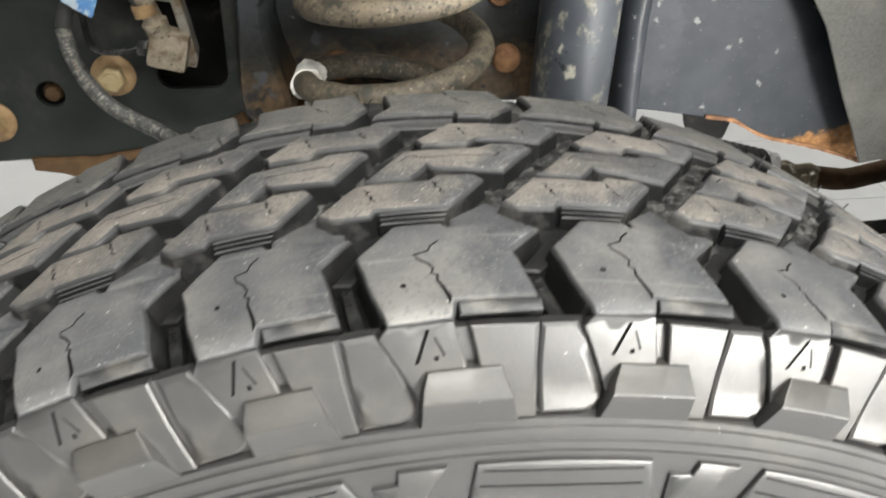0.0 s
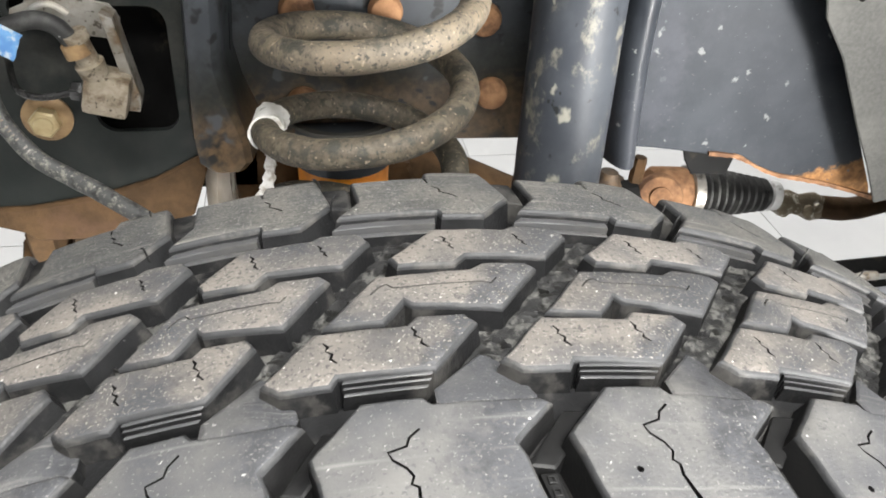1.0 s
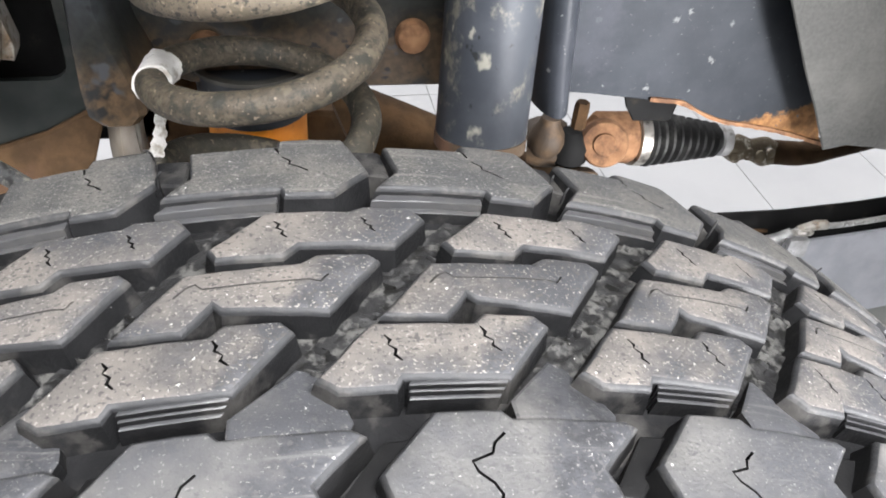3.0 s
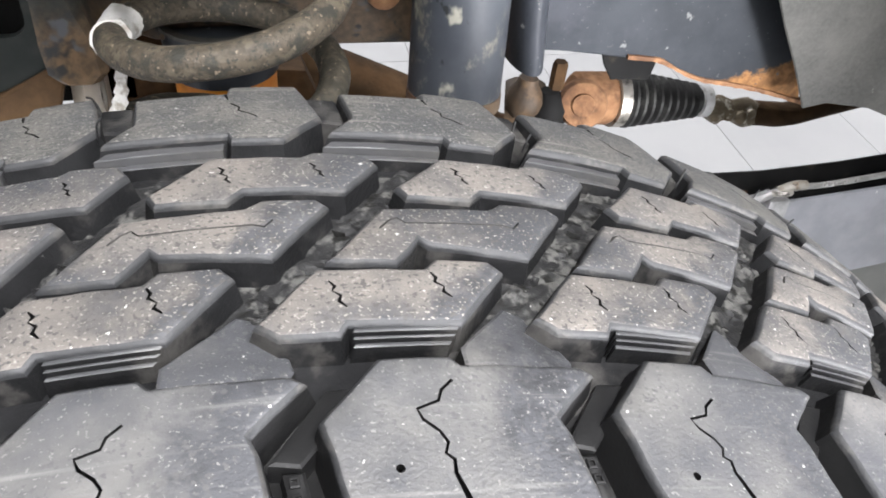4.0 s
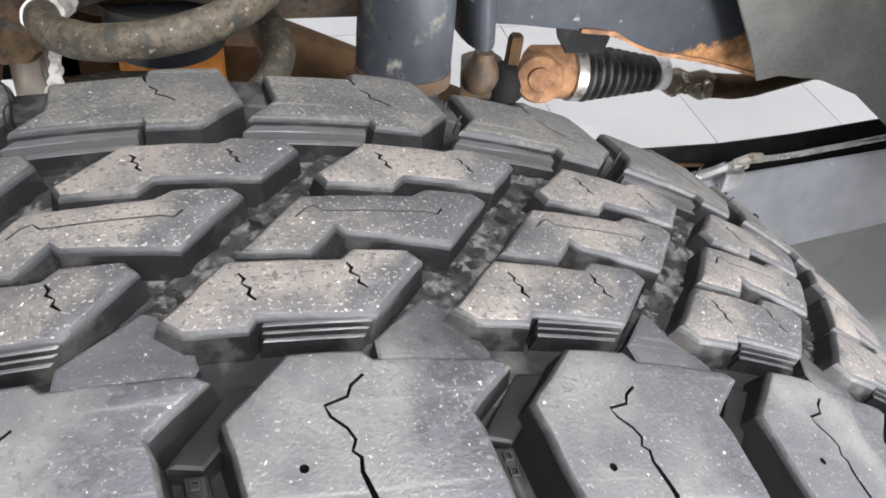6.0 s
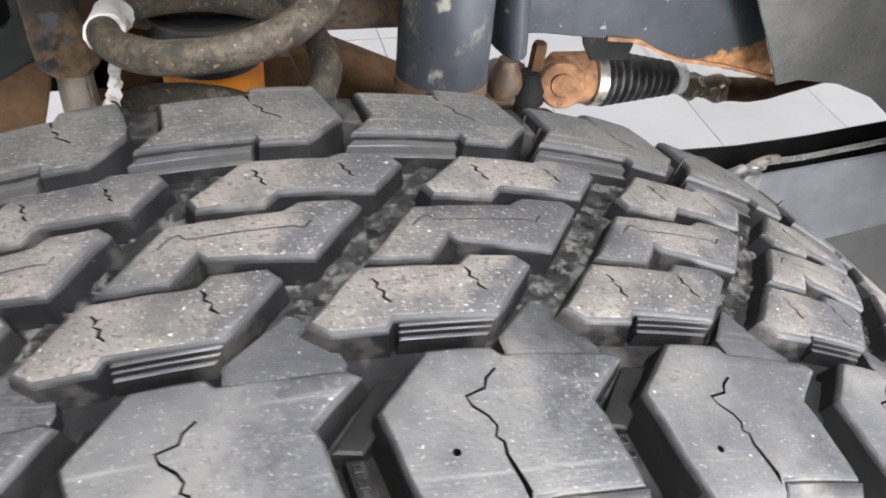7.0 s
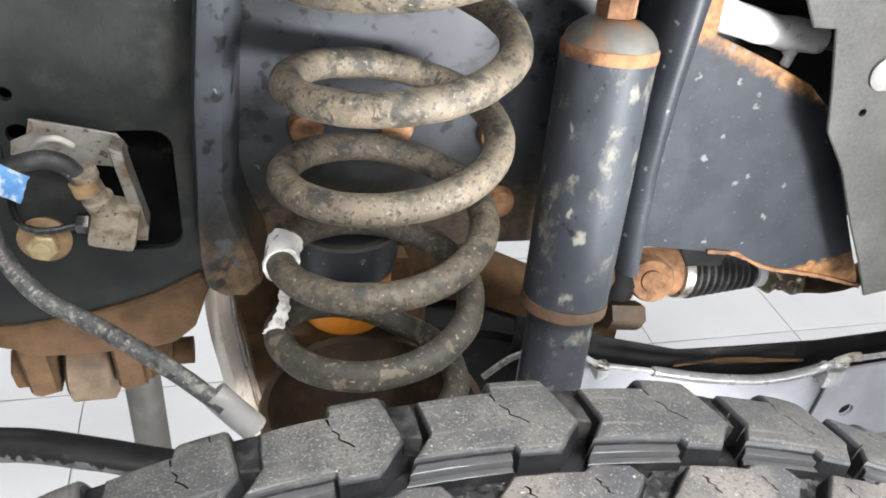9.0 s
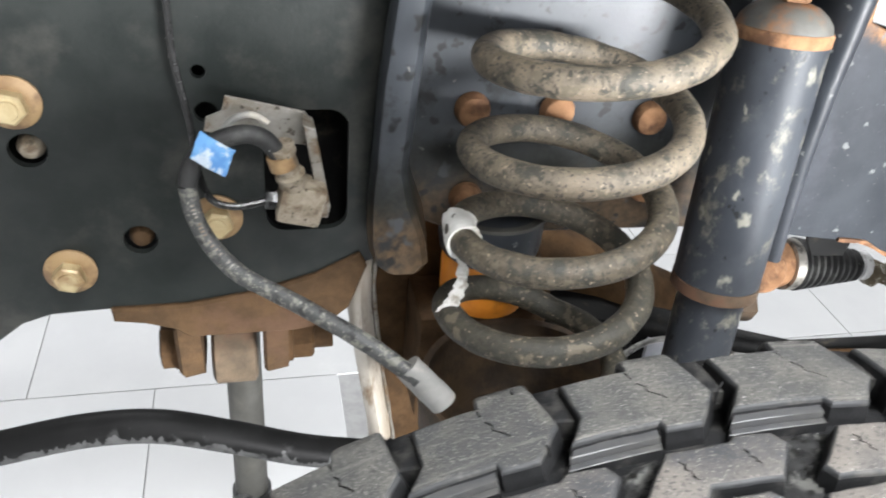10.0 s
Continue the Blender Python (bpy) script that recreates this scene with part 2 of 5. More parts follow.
# the pale tones paint in the floor's reflection; the brown patches are dirt
M_STRAP = mat("pale_reflecting_steel", (0.52, 0.49, 0.44), (0.36, 0.31, 0.245), 30, 0.32, 0, 0.2, (0.17, 0.115, 0.065), 34, 0.61, 0.08, None, 300, stretch=(1, 1, 0.35))
M_STEEL = mat("bare_steel", (0.5, 0.48, 0.44), (0.38, 0.36, 0.32), 60, 0.38, 0.7, 0.2, (0.07, 0.065, 0.06), 46, 0.54, 0.08)
M_HOSE = mat("dirty_hose", (0.035, 0.036, 0.036), (0.05, 0.05, 0.05), 80, 0.6, 0, 0.3, (0.15, 0.147, 0.125), 190, 0.565, 0.07, None, 500, grains=(((0.2, 0.195, 0.17), 420, 0.62), ((0.012, 0.012, 0.012), 120, 0.57)))
M_BOOT = mat("boot_rubber", (0.02, 0.02, 0.02), (0.033, 0.033, 0.033), 60, 0.5, 0, 0.1, (0.08, 0.08, 0.075), 30, 0.61, 0.1, ((0.4, 0.4, 0.38), 160, 0.14, 0.1), spec=0.25)
M_SHIELD = mat("grained_plastic", (0.062, 0.062, 0.057), (0.042, 0.042, 0.039), 300, 0.65, 0, 0.5, (0.10, 0.098, 0.09), 8, 0.58, 0.15,
               ((0.3, 0.3, 0.28), 90, 0.07, 0.06), 1200)
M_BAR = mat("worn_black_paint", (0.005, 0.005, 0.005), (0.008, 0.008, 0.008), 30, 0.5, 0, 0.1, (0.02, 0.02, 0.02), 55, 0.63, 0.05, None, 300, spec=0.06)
M_POST = mat("dull_grey_metal", (0.075, 0.073, 0.065), (0.05, 0.048, 0.042), 20, 0.55, 0.2, 0.2, (0.1, 0.095, 0.08), 12, 0.6, 0.1, None, 300)
M_CABLE = mat("grey_cable", (0.34, 0.335, 0.325), (0.2, 0.198, 0.19), 80, 0.3, 0.5, 0.2)
M_TAPE = mat("silver_wrap", (0.8, 0.8, 0.8), (0.66, 0.66, 0.66), 80, 0.35, 0.0, 0.3, (0.4, 0.39, 0.37), 50, 0.62, 0.06)
M_ARM = mat("silver_grey_paint", (0.25, 0.255, 0.28), (0.19, 0.195, 0.215), 20, 0.45, 0.1, 0.1, (0.2, 0.205, 0.22), 10, 0.6, 0.1,
            ((0.6, 0.6, 0.6), 60, 0.1, 0.05))
M_TILE = mat("white_tile", (0.58, 0.585, 0.59), (0.54, 0.545, 0.555), 5, 0.22, 0, 0.02, (0.7, 0.7, 0.7), 3, 0.66, 0.1, vary=0.02)
M_GROUT = mat("grout", (0.38, 0.38, 0.38), (0.32, 0.32, 0.32), 60, 0.9)
M_WALL = mat("wall_paint", (0.27, 0.27, 0.27), (0.24, 0.24, 0.24), 3, 0.8)
M_LEAF = mat("stained_sheet_steel", (0.25, 0.24, 0.22), (0.14, 0.125, 0.1), 38, 0.5, 0.1, 0.3, (0.11, 0.072, 0.038), 60, 0.55, 0.09, None, 350, grains=(((0.05, 0.042, 0.03), 240, 0.62),))
# near-black that puts the shade of openings into the colour; also boot rubber
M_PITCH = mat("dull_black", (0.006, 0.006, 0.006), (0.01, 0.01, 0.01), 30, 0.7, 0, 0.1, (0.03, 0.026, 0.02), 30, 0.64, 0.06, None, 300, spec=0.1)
M_CUP = mat("oily_dirt", (0.05, 0.029, 0.013), (0.024, 0.015, 0.008), 40, 0.7, 0, 0.4, (0.085, 0.05, 0.024), 30, 0.6, 0.1, None, 300)
M_CONDUIT = mat("grey_conduit", (0.34, 0.34, 0.34), (0.22, 0.22, 0.22), 60, 0.3, 0.5, 0.1)
# dusty black paint lightened to stand for light bounced off the floor
M_BAR_LOW = mat("bounce_lit_black_paint", (0.048, 0.048, 0.048), (0.034, 0.034, 0.034), 60, 0.6, 0, 0.1, (0.012, 0.012, 0.012), 85, 0.58, 0.06, None, 300, spec=0.2)
M_PANEL = mat("dull_grey_panel", (0.12, 0.124, 0.115), (0.09, 0.093, 0.086), 8, 0.6, 0, 0.1, (0.14, 0.14, 0.13), 5, 0.6, 0.1)
M_LINE = mat("gloss_black_line", (0.012, 0.012, 0.012), (0.018, 0.018, 0.018), 60, 0.25)
M_GOLD = mat("tarnished_brass", (0.2, 0.165, 0.11), (0.12, 0.09, 0.055), 90, 0.5, 0.2, 0.4, (0.6, 0.57, 0.5), 70, 0.6, 0.05)


# ---------------------------------------------------------------- mesh tools
def part(name, bm, material, parent=None, label="", smooth=35.0):
    """Links a bmesh as one mesh object under a thing or a part."""
    me = bpy.data.meshes.new(name)
    bmesh.ops.recalc_face_normals(bm, faces=bm.faces[:])
    for f in bm.faces:
        f.smooth = smooth > 0
    for e in bm.edges:
        if len(e.link_faces) == 2 and smooth > 0:
            e.smooth = e.calc_face_angle(0) < radians(smooth)
    bm.to_mesh(me)
    bm.free()
    for mt in material if isinstance(material, (list, tuple)) else (material,):
        me.materials.append(mt)
    ob = new(name, me)
    if parent:
        ob.parent = parent
    if label:
        ob["label"] = label
    return ob


def thing(name, label, category, group="", at=(0, 0, 0)):
    ob = new(name)
    ob.location = at
    return tagged(ob, label, category, group)


def box(bm, x0, x1, y0, y1, z0, z1, bevel=0.0, m=None, slot=0):
    r = bmesh.ops.create_cube(bm, size=1)
    vs = r["verts"]
    bmesh.ops.scale(bm, vec=(x1 - x0, y1 - y0, z1 - z0), verts=vs)
    bmesh.ops.translate(bm, vec=((x0 + x1) / 2, (y0 + y1) / 2, (z0 + z1) / 2), verts=vs)
    if m is not None:
        bmesh.ops.transform(bm, matrix=m, verts=vs)
    faces = list({f for v in vs for f in v.link_faces})
    for f in faces:
        f.material_index = slot
    if bevel:
        bmesh.ops.bevel(bm, geom=list({e for v in vs for e in v.link_edges}), offset=bevel, segments=2, affect="EDGES", profile=0.6)
    return bm


def spline(points, per=10):
    """A smooth line through the points."""
    p = [Vector(q) for q in points]
    out = []
    for i in range(len(p) - 1):
        a, b, c, d = p[max(i - 1, 0)], p[i], p[i + 1], p[min(i + 2, len(p) - 1)]
        for k in range(per):
            t = k / per
            out.append(0.5 * (2 * b + (c - a) * t + (2 * a - 5 * b + 4 * c - d) * t * t + (3 * b - 3 * c + d - a) * t ** 3))
    out.append(p[-1])
    return out


def sweep(bm, path, radius, sides=16, slot=0, wobble=0.0, seed=0):
    """A round bar along a path; radius is a number or a list, one for each point."""
    rings = []
    nrm = None
    n = len(path)
    for i, p in enumerate(path):
        d = (path[min(i + 1, n - 1)] - path[max(i - 1, 0)]).normalized()
        if nrm is None:
            nrm = d.orthogonal().normalized()
        nrm = (nrm - d * nrm.dot(d)).normalized()
        side = d.cross(nrm)
        r = radius[i] if isinstance(radius, (list, tuple)) else radius
        ring = []
        for k in range(sides):
            a = 2 * math.pi * k / sides
            way = nrm * math.cos(a) + side * math.sin(a)
            q = p + way * r
            if wobble:
                q += way * wobble * noise.noise(q * 55 + Vector((seed, 0, 0)))
            ring.append(bm.verts.new(q))
        rings.append(ring)
    for a, b in zip(rings, rings[1:]):
        for k in range(sides):
            f = bm.faces.new((a[k], a[(k + 1) % sides], b[(k + 1) % sides], b[k]))
            f.material_index = slot
    for ring, flip in ((rings[0], True), (rings[-1], False)):
        f = bm.faces.new(ring[::-1] if flip else ring)
        f.material_index = slot
    return bm


def lathe(bm, profile, a, b, sides=32, slot=0):
    """Turns a profile of (distance along a..b in metres, radius) round the axis from a to b."""
    a, b = Vector(a), Vector(b)
    d = (b - a).normalized()
    n1 = d.orthogonal().normalized()
    n2 = d.cross(n1)
    rings = []
    for s, r in profile:
        rings.append([bm.verts.new(a + d * s + (n1 * math.cos(t) + n2 * math.sin(t)) * max(r, 1e-5))
                      for t in (2 * math.pi * k / sides for k in range(sides))])
    for p, q in zip(rings, rings[1:]):
        for k in range(sides):
            f = bm.faces.new((p[k], p[(k + 1) % sides], q[(k + 1) % sides], q[k]))
            f.material_index = slot
    for ring in (rings[0], rings[-1]):
        f = bm.faces.new(ring)
        f.material_index = slot
    return bm


def hexagon(bm, c, axis, across, height, slot=0):
    """A hexagonal head with chamfered rim, its foot at c."""
    d = Vector(axis).normalized()
    r = across / 2 / math.cos(math.pi / 6)
    lathe(bm, [(0, r), (height * 0.85, r), (height, r * 0.86)], c, Vector(c) + d * height, 6, slot)
    return bm


def inside(p, poly):
    hit = False
    n = len(poly)
    for i in range(n):
        (x1, y1), (x2, y2) = poly[i], poly[(i + 1) % n]
        if (y1 > p[1]) != (y2 > p[1]) and p[0] < (x2 - x1) * (p[1] - y1) / (y2 - y1) + x1:
            hit = not hit
    return hit


def area_of(poly):
    return 0.5 * sum(a[0] * b[1] - b[0] * a[1] for a, b in zip(poly, poly[1:] + poly[:1]))


def offset(poly, d):
    """Moves each edge of a counter-clockwise outline outwards by d (inwards: minus)."""
    n, out = len(poly), []
    for i in range(n):
        a, b, c = Vector(poly[i - 1]), Vector(poly[i]), Vector(poly[(i + 1) % n])
        e1, e2 = (b - a).normalized(), (c - b).normalized()
        n1, n2 = Vector((e1.y, -e1.x)), Vector((e2.y, -e2.x))
        k = max(1 + n1.dot(n2), 0.35)
        out.append(tuple(b + (n1 + n2) * d / k))
    return out


def dense(poly, step, like=None):
    """Splits the edges of an outline; like: an outline whose lengths set the counts."""
    ref, out, n = like or poly, [], len(poly)
    for i in range(n):
        a, b = Vector(poly[i]), Vector(poly[(i + 1) % n])
        k = max(1, round((Vector(ref[(i + 1) % n]) - Vector(ref[i])).length / step))
        out += [tuple(a.lerp(b, j / k)) for j in range(k)]
    return out


def fill(loops, grid, extra=()):
    """Triangles over outlines (the first is the rim): points, triangles."""
    from mathutils import geometry
    pts, edges = [], []
    for loop in loops:
        i0 = len(pts)
        pts += [Vector(p) for p in loop]
        edges += [(i0 + k, i0 + (k + 1) % len(loop)) for k in range(len(loop))]
    rim = loops[0]
    if grid:
        xs, ys = [p[0] for p in rim], [p[1] for p in rim]
        for i in range(int(min(xs) / grid), int(max(xs) / grid) + 2):
            for j in range(int(min(ys) / grid), int(max(ys) / grid) + 2):
                q = Vector((i * grid + (j % 2) * grid / 2, j * grid))
                if inside(q, rim) and min((q - Vector(p)).length for lp in loops for p in lp) > grid * 0.45:
                    pts.append(q)
    co, _, faces, _, _, _ = geometry.delaunay_2d_cdt(pts, edges, [], 0, 1e-7)
    return co, [f for f in faces if inside(sum((co[i] for i in f), Vector((0, 0))) / 3, rim)]


def plate(bm, rim, holes, place, back, bevel=0.0, slot=0, slot_side=None, grid=0.0):
    """A sheet: outline and holes in the plane, place(x, y, depth) sets a point, back is its thickness."""
    if area_of(rim) < 0:
        rim = rim[::-1]
    slot_side = slot if slot_side is None else slot_side
    inner = offset(rim, -bevel) if bevel else rim
    co, tris = fill([inner, *holes], grid)
    tris = [t for t in tris if not any(inside(sum((co[i] for i in t), Vector((0, 0))) / 3, h) for h in holes)]
    front = {}
    for t in tris:
        vs = []
        for i in t:
            if i not in front:
                front[i] = bm.verts.new(place(co[i][0], co[i][1], 0.0))
            vs.append(front[i])
        bm.faces.new(vs).material_index = slot
    rear = {}
    for t in tris:
        vs = []
        for i in t:
            if i not in rear:
                rear[i] = bm.verts.new(place(co[i][0], co[i][1], back))
            vs.append(rear[i])
        bm.faces.new(vs[::-1]).material_index = slot
    count = {}
    for t in tris:
        for k in range(len(t)):
            e = (t[k], t[(k + 1) % len(t)])
            count[frozenset(e)] = count.get(frozenset(e), 0) + 1
    for key, c in count.items():
        if c == 1:
            i, j = tuple(key)
            p, q = co[i], co[j]
            if bevel and any((p - Vector(r)).length < 1e-6 for r in inner):
                k1 = min(range(len(inner)), key=lambda k: (Vector(inner[k]) - p).length)
                k2 = min(range(len(inner)), key=lambda k: (Vector(inner[k]) - q).length)
                a, b = bm.verts.new(place(*rim[k1], bevel * (1 if back > 0 else -1))), bm.verts.new(place(*rim[k2], bevel * (1 if back > 0 else -1)))
                bm.faces.new((front[i], front[j], b, a)).material_index = slot
                bm.faces.new((a, b, rear[j], rear[i])).material_index = slot_side
            else:
                bm.faces.new((front[i], front[j], rear[j], rear[i])).material_index = slot_side
    bmesh.ops.remove_doubles(bm, verts=bm.verts[:], dist=1e-6)
    return bm


def circle(x, z, r, n=20):
    return [(x + r * math.cos(2 * math.pi * k / n), z + r * math.sin(2 * math.pi * k / n)) for k in range(n)]


def rounded(x0, x1, z0, z1, r, n=5):
    out = []
    for cx, cz, a0 in ((x1 - r, z0 + r, -90), (x1 - r, z1 - r, 0), (x0 + r, z1 - r, 90), (x0 + r, z0 + r, 180)):
        out += [(cx + r * math.cos(radians(a0 + 90 * k / n)), cz + r * math.sin(radians(a0 + 90 * k / n))) for k in range(n + 1)]
    return out


def upright(y):
    """Places a sheet that stands in the plane y, its back further in."""
    return lambda x, z, d: (x, y + d, z)


# ---------------------------------------------------------------- the setting
TILE = 0.3287


def build_setting():
    bm = bmesh.new()
    box(bm, -5, 5, -5, 6, -0.1, -0.004)
    floor = tagged(part("floor", bm, M_GROUT, None, "", 0), "white glazed tile workshop floor with grey joints", "floor", kind="structure")
    # the opening is assumed, to hold the door light
    bm = bmesh.new()
    plate(bm, [(-5, -0.1), (5, -0.1), (5, 3.5), (-5, 3.5)], [[(0.75, 0.0), (4.25, 0.0), (4.25, 2.8), (0.75, 2.8)]], upright(-5.2), 0.2)
    tagged(part("wall_south", bm, M_WALL, None, "", 0), "plain grey workshop wall with an assumed door opening", "wall", kind="structure")
    walls = (("wall_north", (-5, 5, 6, 6.2)), ("wall_west", (-5.2, -5, -5.2, 6.2)), ("wall_east", (5, 5.2, -5.2, 6.2)))
    for name, (x0, x1, y0, y1) in walls:
        bm = bmesh.new()
        box(bm, x0, x1, y0, y1, -0.1, 3.5)
        tagged(part(name, bm, M_WALL, None, "", 0), "plain grey painted workshop wall", "wall", kind="structure")
    bm = bmesh.new()
    box(bm, -5.2, 5.2, -5.2, 6.2, 3.5, 3.6)
    tagged(part("ceiling", bm, M_WALL, None, "", 0), "plain grey workshop ceiling", "ceiling", kind="structure")
    # unseen panel, added to keep ceiling light off what lies behind the tyre
    bm = bmesh.new()
    box(bm, -1.3, 1.3, 0.02, 0.95, 1.36, 1.40)
    tagged(part("trim_wheel_house", bm, M_BLACK, None, "", 0), "unseen dark panel added over the wheel to block lamp light", "body panel", kind="structure")
    # unseen panel, added to hold the door light off the right-hand floor
    bm = bmesh.new()
    box(bm, 0.62, 3.2, -0.02, 0.02, 0.24, 1.36)
    tagged(part("trim_body_side", bm, M_BLACK, None, "", 0), "unseen dark panel added to block the door light", "body panel", kind="structure")
    return floor


floor = build_setting()


# ---------------------------------------------------------------- the tyre
R, CROWN, MIDDLE = 0.434, 0.89, -0.011
PITCH = 71.757
SHORT = 0.89
EDGE = 0.092
DEPTH = 0.0098


def profile_table():
    """The tyre's section past the edge of the tread: distance, across, radius, slope."""
    rows = {}
    for side in (-1, 1):
        y, r = side * EDGE, R - CROWN * (side * EDGE - MIDDLE) ** 2
        a0 = math.atan(2 * CROWN * (side * EDGE - MIDDLE) * side)
        s, out = EDGE, []
        while s < 0.30:
            if s < 0.101:
                a = a0 + (radians(76) - a0) * (s - EDGE) / 0.009
            elif s < 0.19:
                a = radians(76 + 18 * (s - 0.101) / 0.089)
            else:
                a = radians(94 + 42 * (s - 0.19) / 0.11)
            out.append((s, y, r, a))
            y += side * math.cos(a) * 0.0005
            r -= math.sin(a) * 0.0005
            s += 0.0005
        rows[side] = out
    return rows


SECTION = profile_table()


def surf(u, v, h):
    """A point of the tyre from its centre: u along the tread, v across it, h over the tread's face."""
    s, side = abs(v), 1 if v > 0 else -1
    if s <= EDGE:
        y, r = v, R - CROWN * (v - MIDDLE) ** 2
        a = math.atan(2 * CROWN * (v - MIDDLE) * side)
    else:
        f = (s - EDGE) / 0.0005
        k = min(int(f), len(SECTION[side]) - 2)
        f -= k
        y, r, a = (p * (1 - f) + q * f for p, q in zip(SECTION[side][k][1:], SECTION[side][k + 1][1:]))
    y += side * math.sin(a) * h
    r += math.cos(a) * h
    t = u / R
    return Vector((r * math.sin(t), y, r * math.cos(t)))


def base_h(v):
    """How deep the carcass lies under the tread's face."""
    s = abs(v)
    if s < 0.055:
        return -DEPTH
    if s < 0.066:
        return -DEPTH - (s - 0.055) / 0.011 * 0.0045
    if s < 0.092:
        return -DEPTH - 0.0045
    if s < 0.102:
        return -DEPTH - 0.0045 + (s - 0.092) / 0.010 * (DEPTH + 0.0005)
    if s < 0.1382:
        return -0.004
    if s < 0.139:
        return -0.004 + (s - 0.1382) / 0.0008 * 0.0034
    if 0.1422 < s < 0.146 or 0.1488 < s < 0.1524 or 0.1538 < s < 0.1555:
        return 0.0004
    return -0.0006


def cells(first_short):
    """The tyre's pitches: where each begins along the tread in millimetres, and how far it is drawn together, whether it is an odd one."""
    out = [(k * PITCH, 1.0, k % 2) for k in range(first_short + 1, 29)]
    return out + [(SHORT * (k * PITCH + 40) - 40, SHORT, k % 2) for k in range(first_short, -11, -1)]


def zigzag(points, width):
    """A thin closed outline along a line."""
    p = [Vector(q) for q in points]
    left, right = [], []
    for i, q in enumerate(p):
        d = (p[min(i + 1, len(p) - 1)] - p[max(i - 1, 0)]).normalized()
        n = Vector((-d.y, d.x)) * (width[i] if isinstance(width, (list, tuple)) else width) / 2
        left.append(tuple(q + n))
        right.append(tuple(q - n))
    return left + right[::-1]


def lug(bm, outline, top=0.0, sipes=(), draft=0.0016, edge=0.0021, grid=0.006, deep=0.005, seed=0, top_of=None, skin=0, worn=1.0, rim_slot=None, su=1.0):
    """A block of rubber in millimetres of (u, v) with cuts in its face and rounded edges."""
    rim = [(a * su / 1000, b / 1000) for a, b in outline]
    if area_of(rim) < 0:
        rim = rim[::-1]
    main = worn >= 1 and grid
    step = 0.0035 if main else 0.007
    # (inset, drop) of each ring from the face to the wall
    rings = ((1.0, 0.0), (0.55, 0.1), (0.2, 0.38), (0.04, 0.72), (0.0, 1.1)) if main else ((1.0, 0.0), (0.0, 0.6))
    loops = [dense(offset(rim, -edge * inset), step, rim) if inset else dense(rim, step) for inset, _ in rings]
    foot = dense(offset(rim, draft), step, rim)
    if main:
        chip = [(0.0004 * noise.noise(Vector((k * 0.45, seed, 1.5))), 0.0004 * noise.noise(Vector((k * 0.45, seed, 7.5)))) for k in range(len(foot))]
        loops = [[(p[0] + a, p[1] + b) for p, (a, b) in zip(lp, chip)] for lp in loops]
    face = loops[0]
    height = top_of or (lambda u, v: top)
    cuts = [[(a * su / 1000, b / 1000) for a, b in c] for c in sipes]
    co, tris = fill([face, *cuts], grid)
    wear = lambda u, v: worn * 0.0004 * noise.noise(Vector((u * 90 + seed, v * 90, seed))) + worn * 0.00016 * noise.noise(Vector((u * 300, v * 300, seed)))
    up, down = {}, {}

    def vert(store, i, h):
        if i not in store:
            u, v = co[i]
            store[i] = bm.verts.new(surf(u, v, h + (wear(u, v) if store is up else 0)))
        return store[i]

    wall = {}
    for t in tris:
        c = sum((co[i] for i in t), Vector((0, 0))) / 3
        cut = any(inside(c, k) for k in cuts)
        for k in range(3):
            wall.setdefault(frozenset((t[k], t[(k + 1) % 3])), []).append(cut)
        f = bm.faces.new([vert(down if cut else up, i, height(*co[i]) - (deep if cut else 0)) for i in t])
        f.material_index = 2 if cut else skin
    for key, kinds in wall.items():
        if len(kinds) == 2 and kinds[0] != kinds[1]:
            i, j = tuple(key)
            h = height(*co[i])
            f = bm.faces.new((vert(up, i, h), vert(up, j, h), vert(down, j, h - deep), vert(down, i, h - deep)))
            f.material_index = 2
    n = len(face)
    find = {}
    for i, p in enumerate(co):
        find[(round(p[0], 6), round(p[1], 6))] = i
    ring0 = []
    for p in face:
        i = find.get((round(p[0], 6), round(p[1], 6)))
        if i is None or i not in up:
            i = min((k for k in up), key=lambda k: (co[k] - Vector(p)).length)
        ring0.append(up[i])
    stack = [ring0]
    for lp, (_, drop) in list(zip(loops, rings))[1:]:
        stack.append([bm.verts.new(surf(u, v, height(u, v) - edge * drop)) for u, v in lp])
    stack.append([bm.verts.new(surf(u, v, base_h(v) - 0.001)) for u, v in foot])
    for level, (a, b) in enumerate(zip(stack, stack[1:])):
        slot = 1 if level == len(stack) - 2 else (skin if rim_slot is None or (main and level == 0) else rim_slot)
        for k in range(n):
            q = (a[k], a[(k + 1) % n], b[(k + 1) % n], b[k])
            if len(set(q)) == 4:
                f = bm.faces.new(q)
                f.material_index = slot
    return bm


A_FACE = [(38.7, -47), (56.2, -46.8), (58.6, -49.5), (90, -50.5), (93.6, -53), (80.3, -65.5), (82.2, -70.2), (85.6, -90), (56.5, -90.2),
          (54.8, -97.6), (31.8, -98.4), (28, -85), (23.2, -63.8)]
A_SIPE = [(55.4, -54.7), (52.1, -57.6), (51.0, -60.5), (45.7, -62.2), (46.6, -65.2), (49.9, -68.4), (51.3, -71.3), (50.3, -73.9),
          (52.0, -75.4), (51.7, -78.7), (52.4, -80.7), (54.0, -86), (55.4, -93.4)]
B_FACE = [(10, -35), (26.5, -15.8), (55.2, -16.5), (59, -12.7), (74.5, -12.9), (77.9, -18), (61.6, -37.2), (33, -36.2), (31, -40), (16, -39.8)]
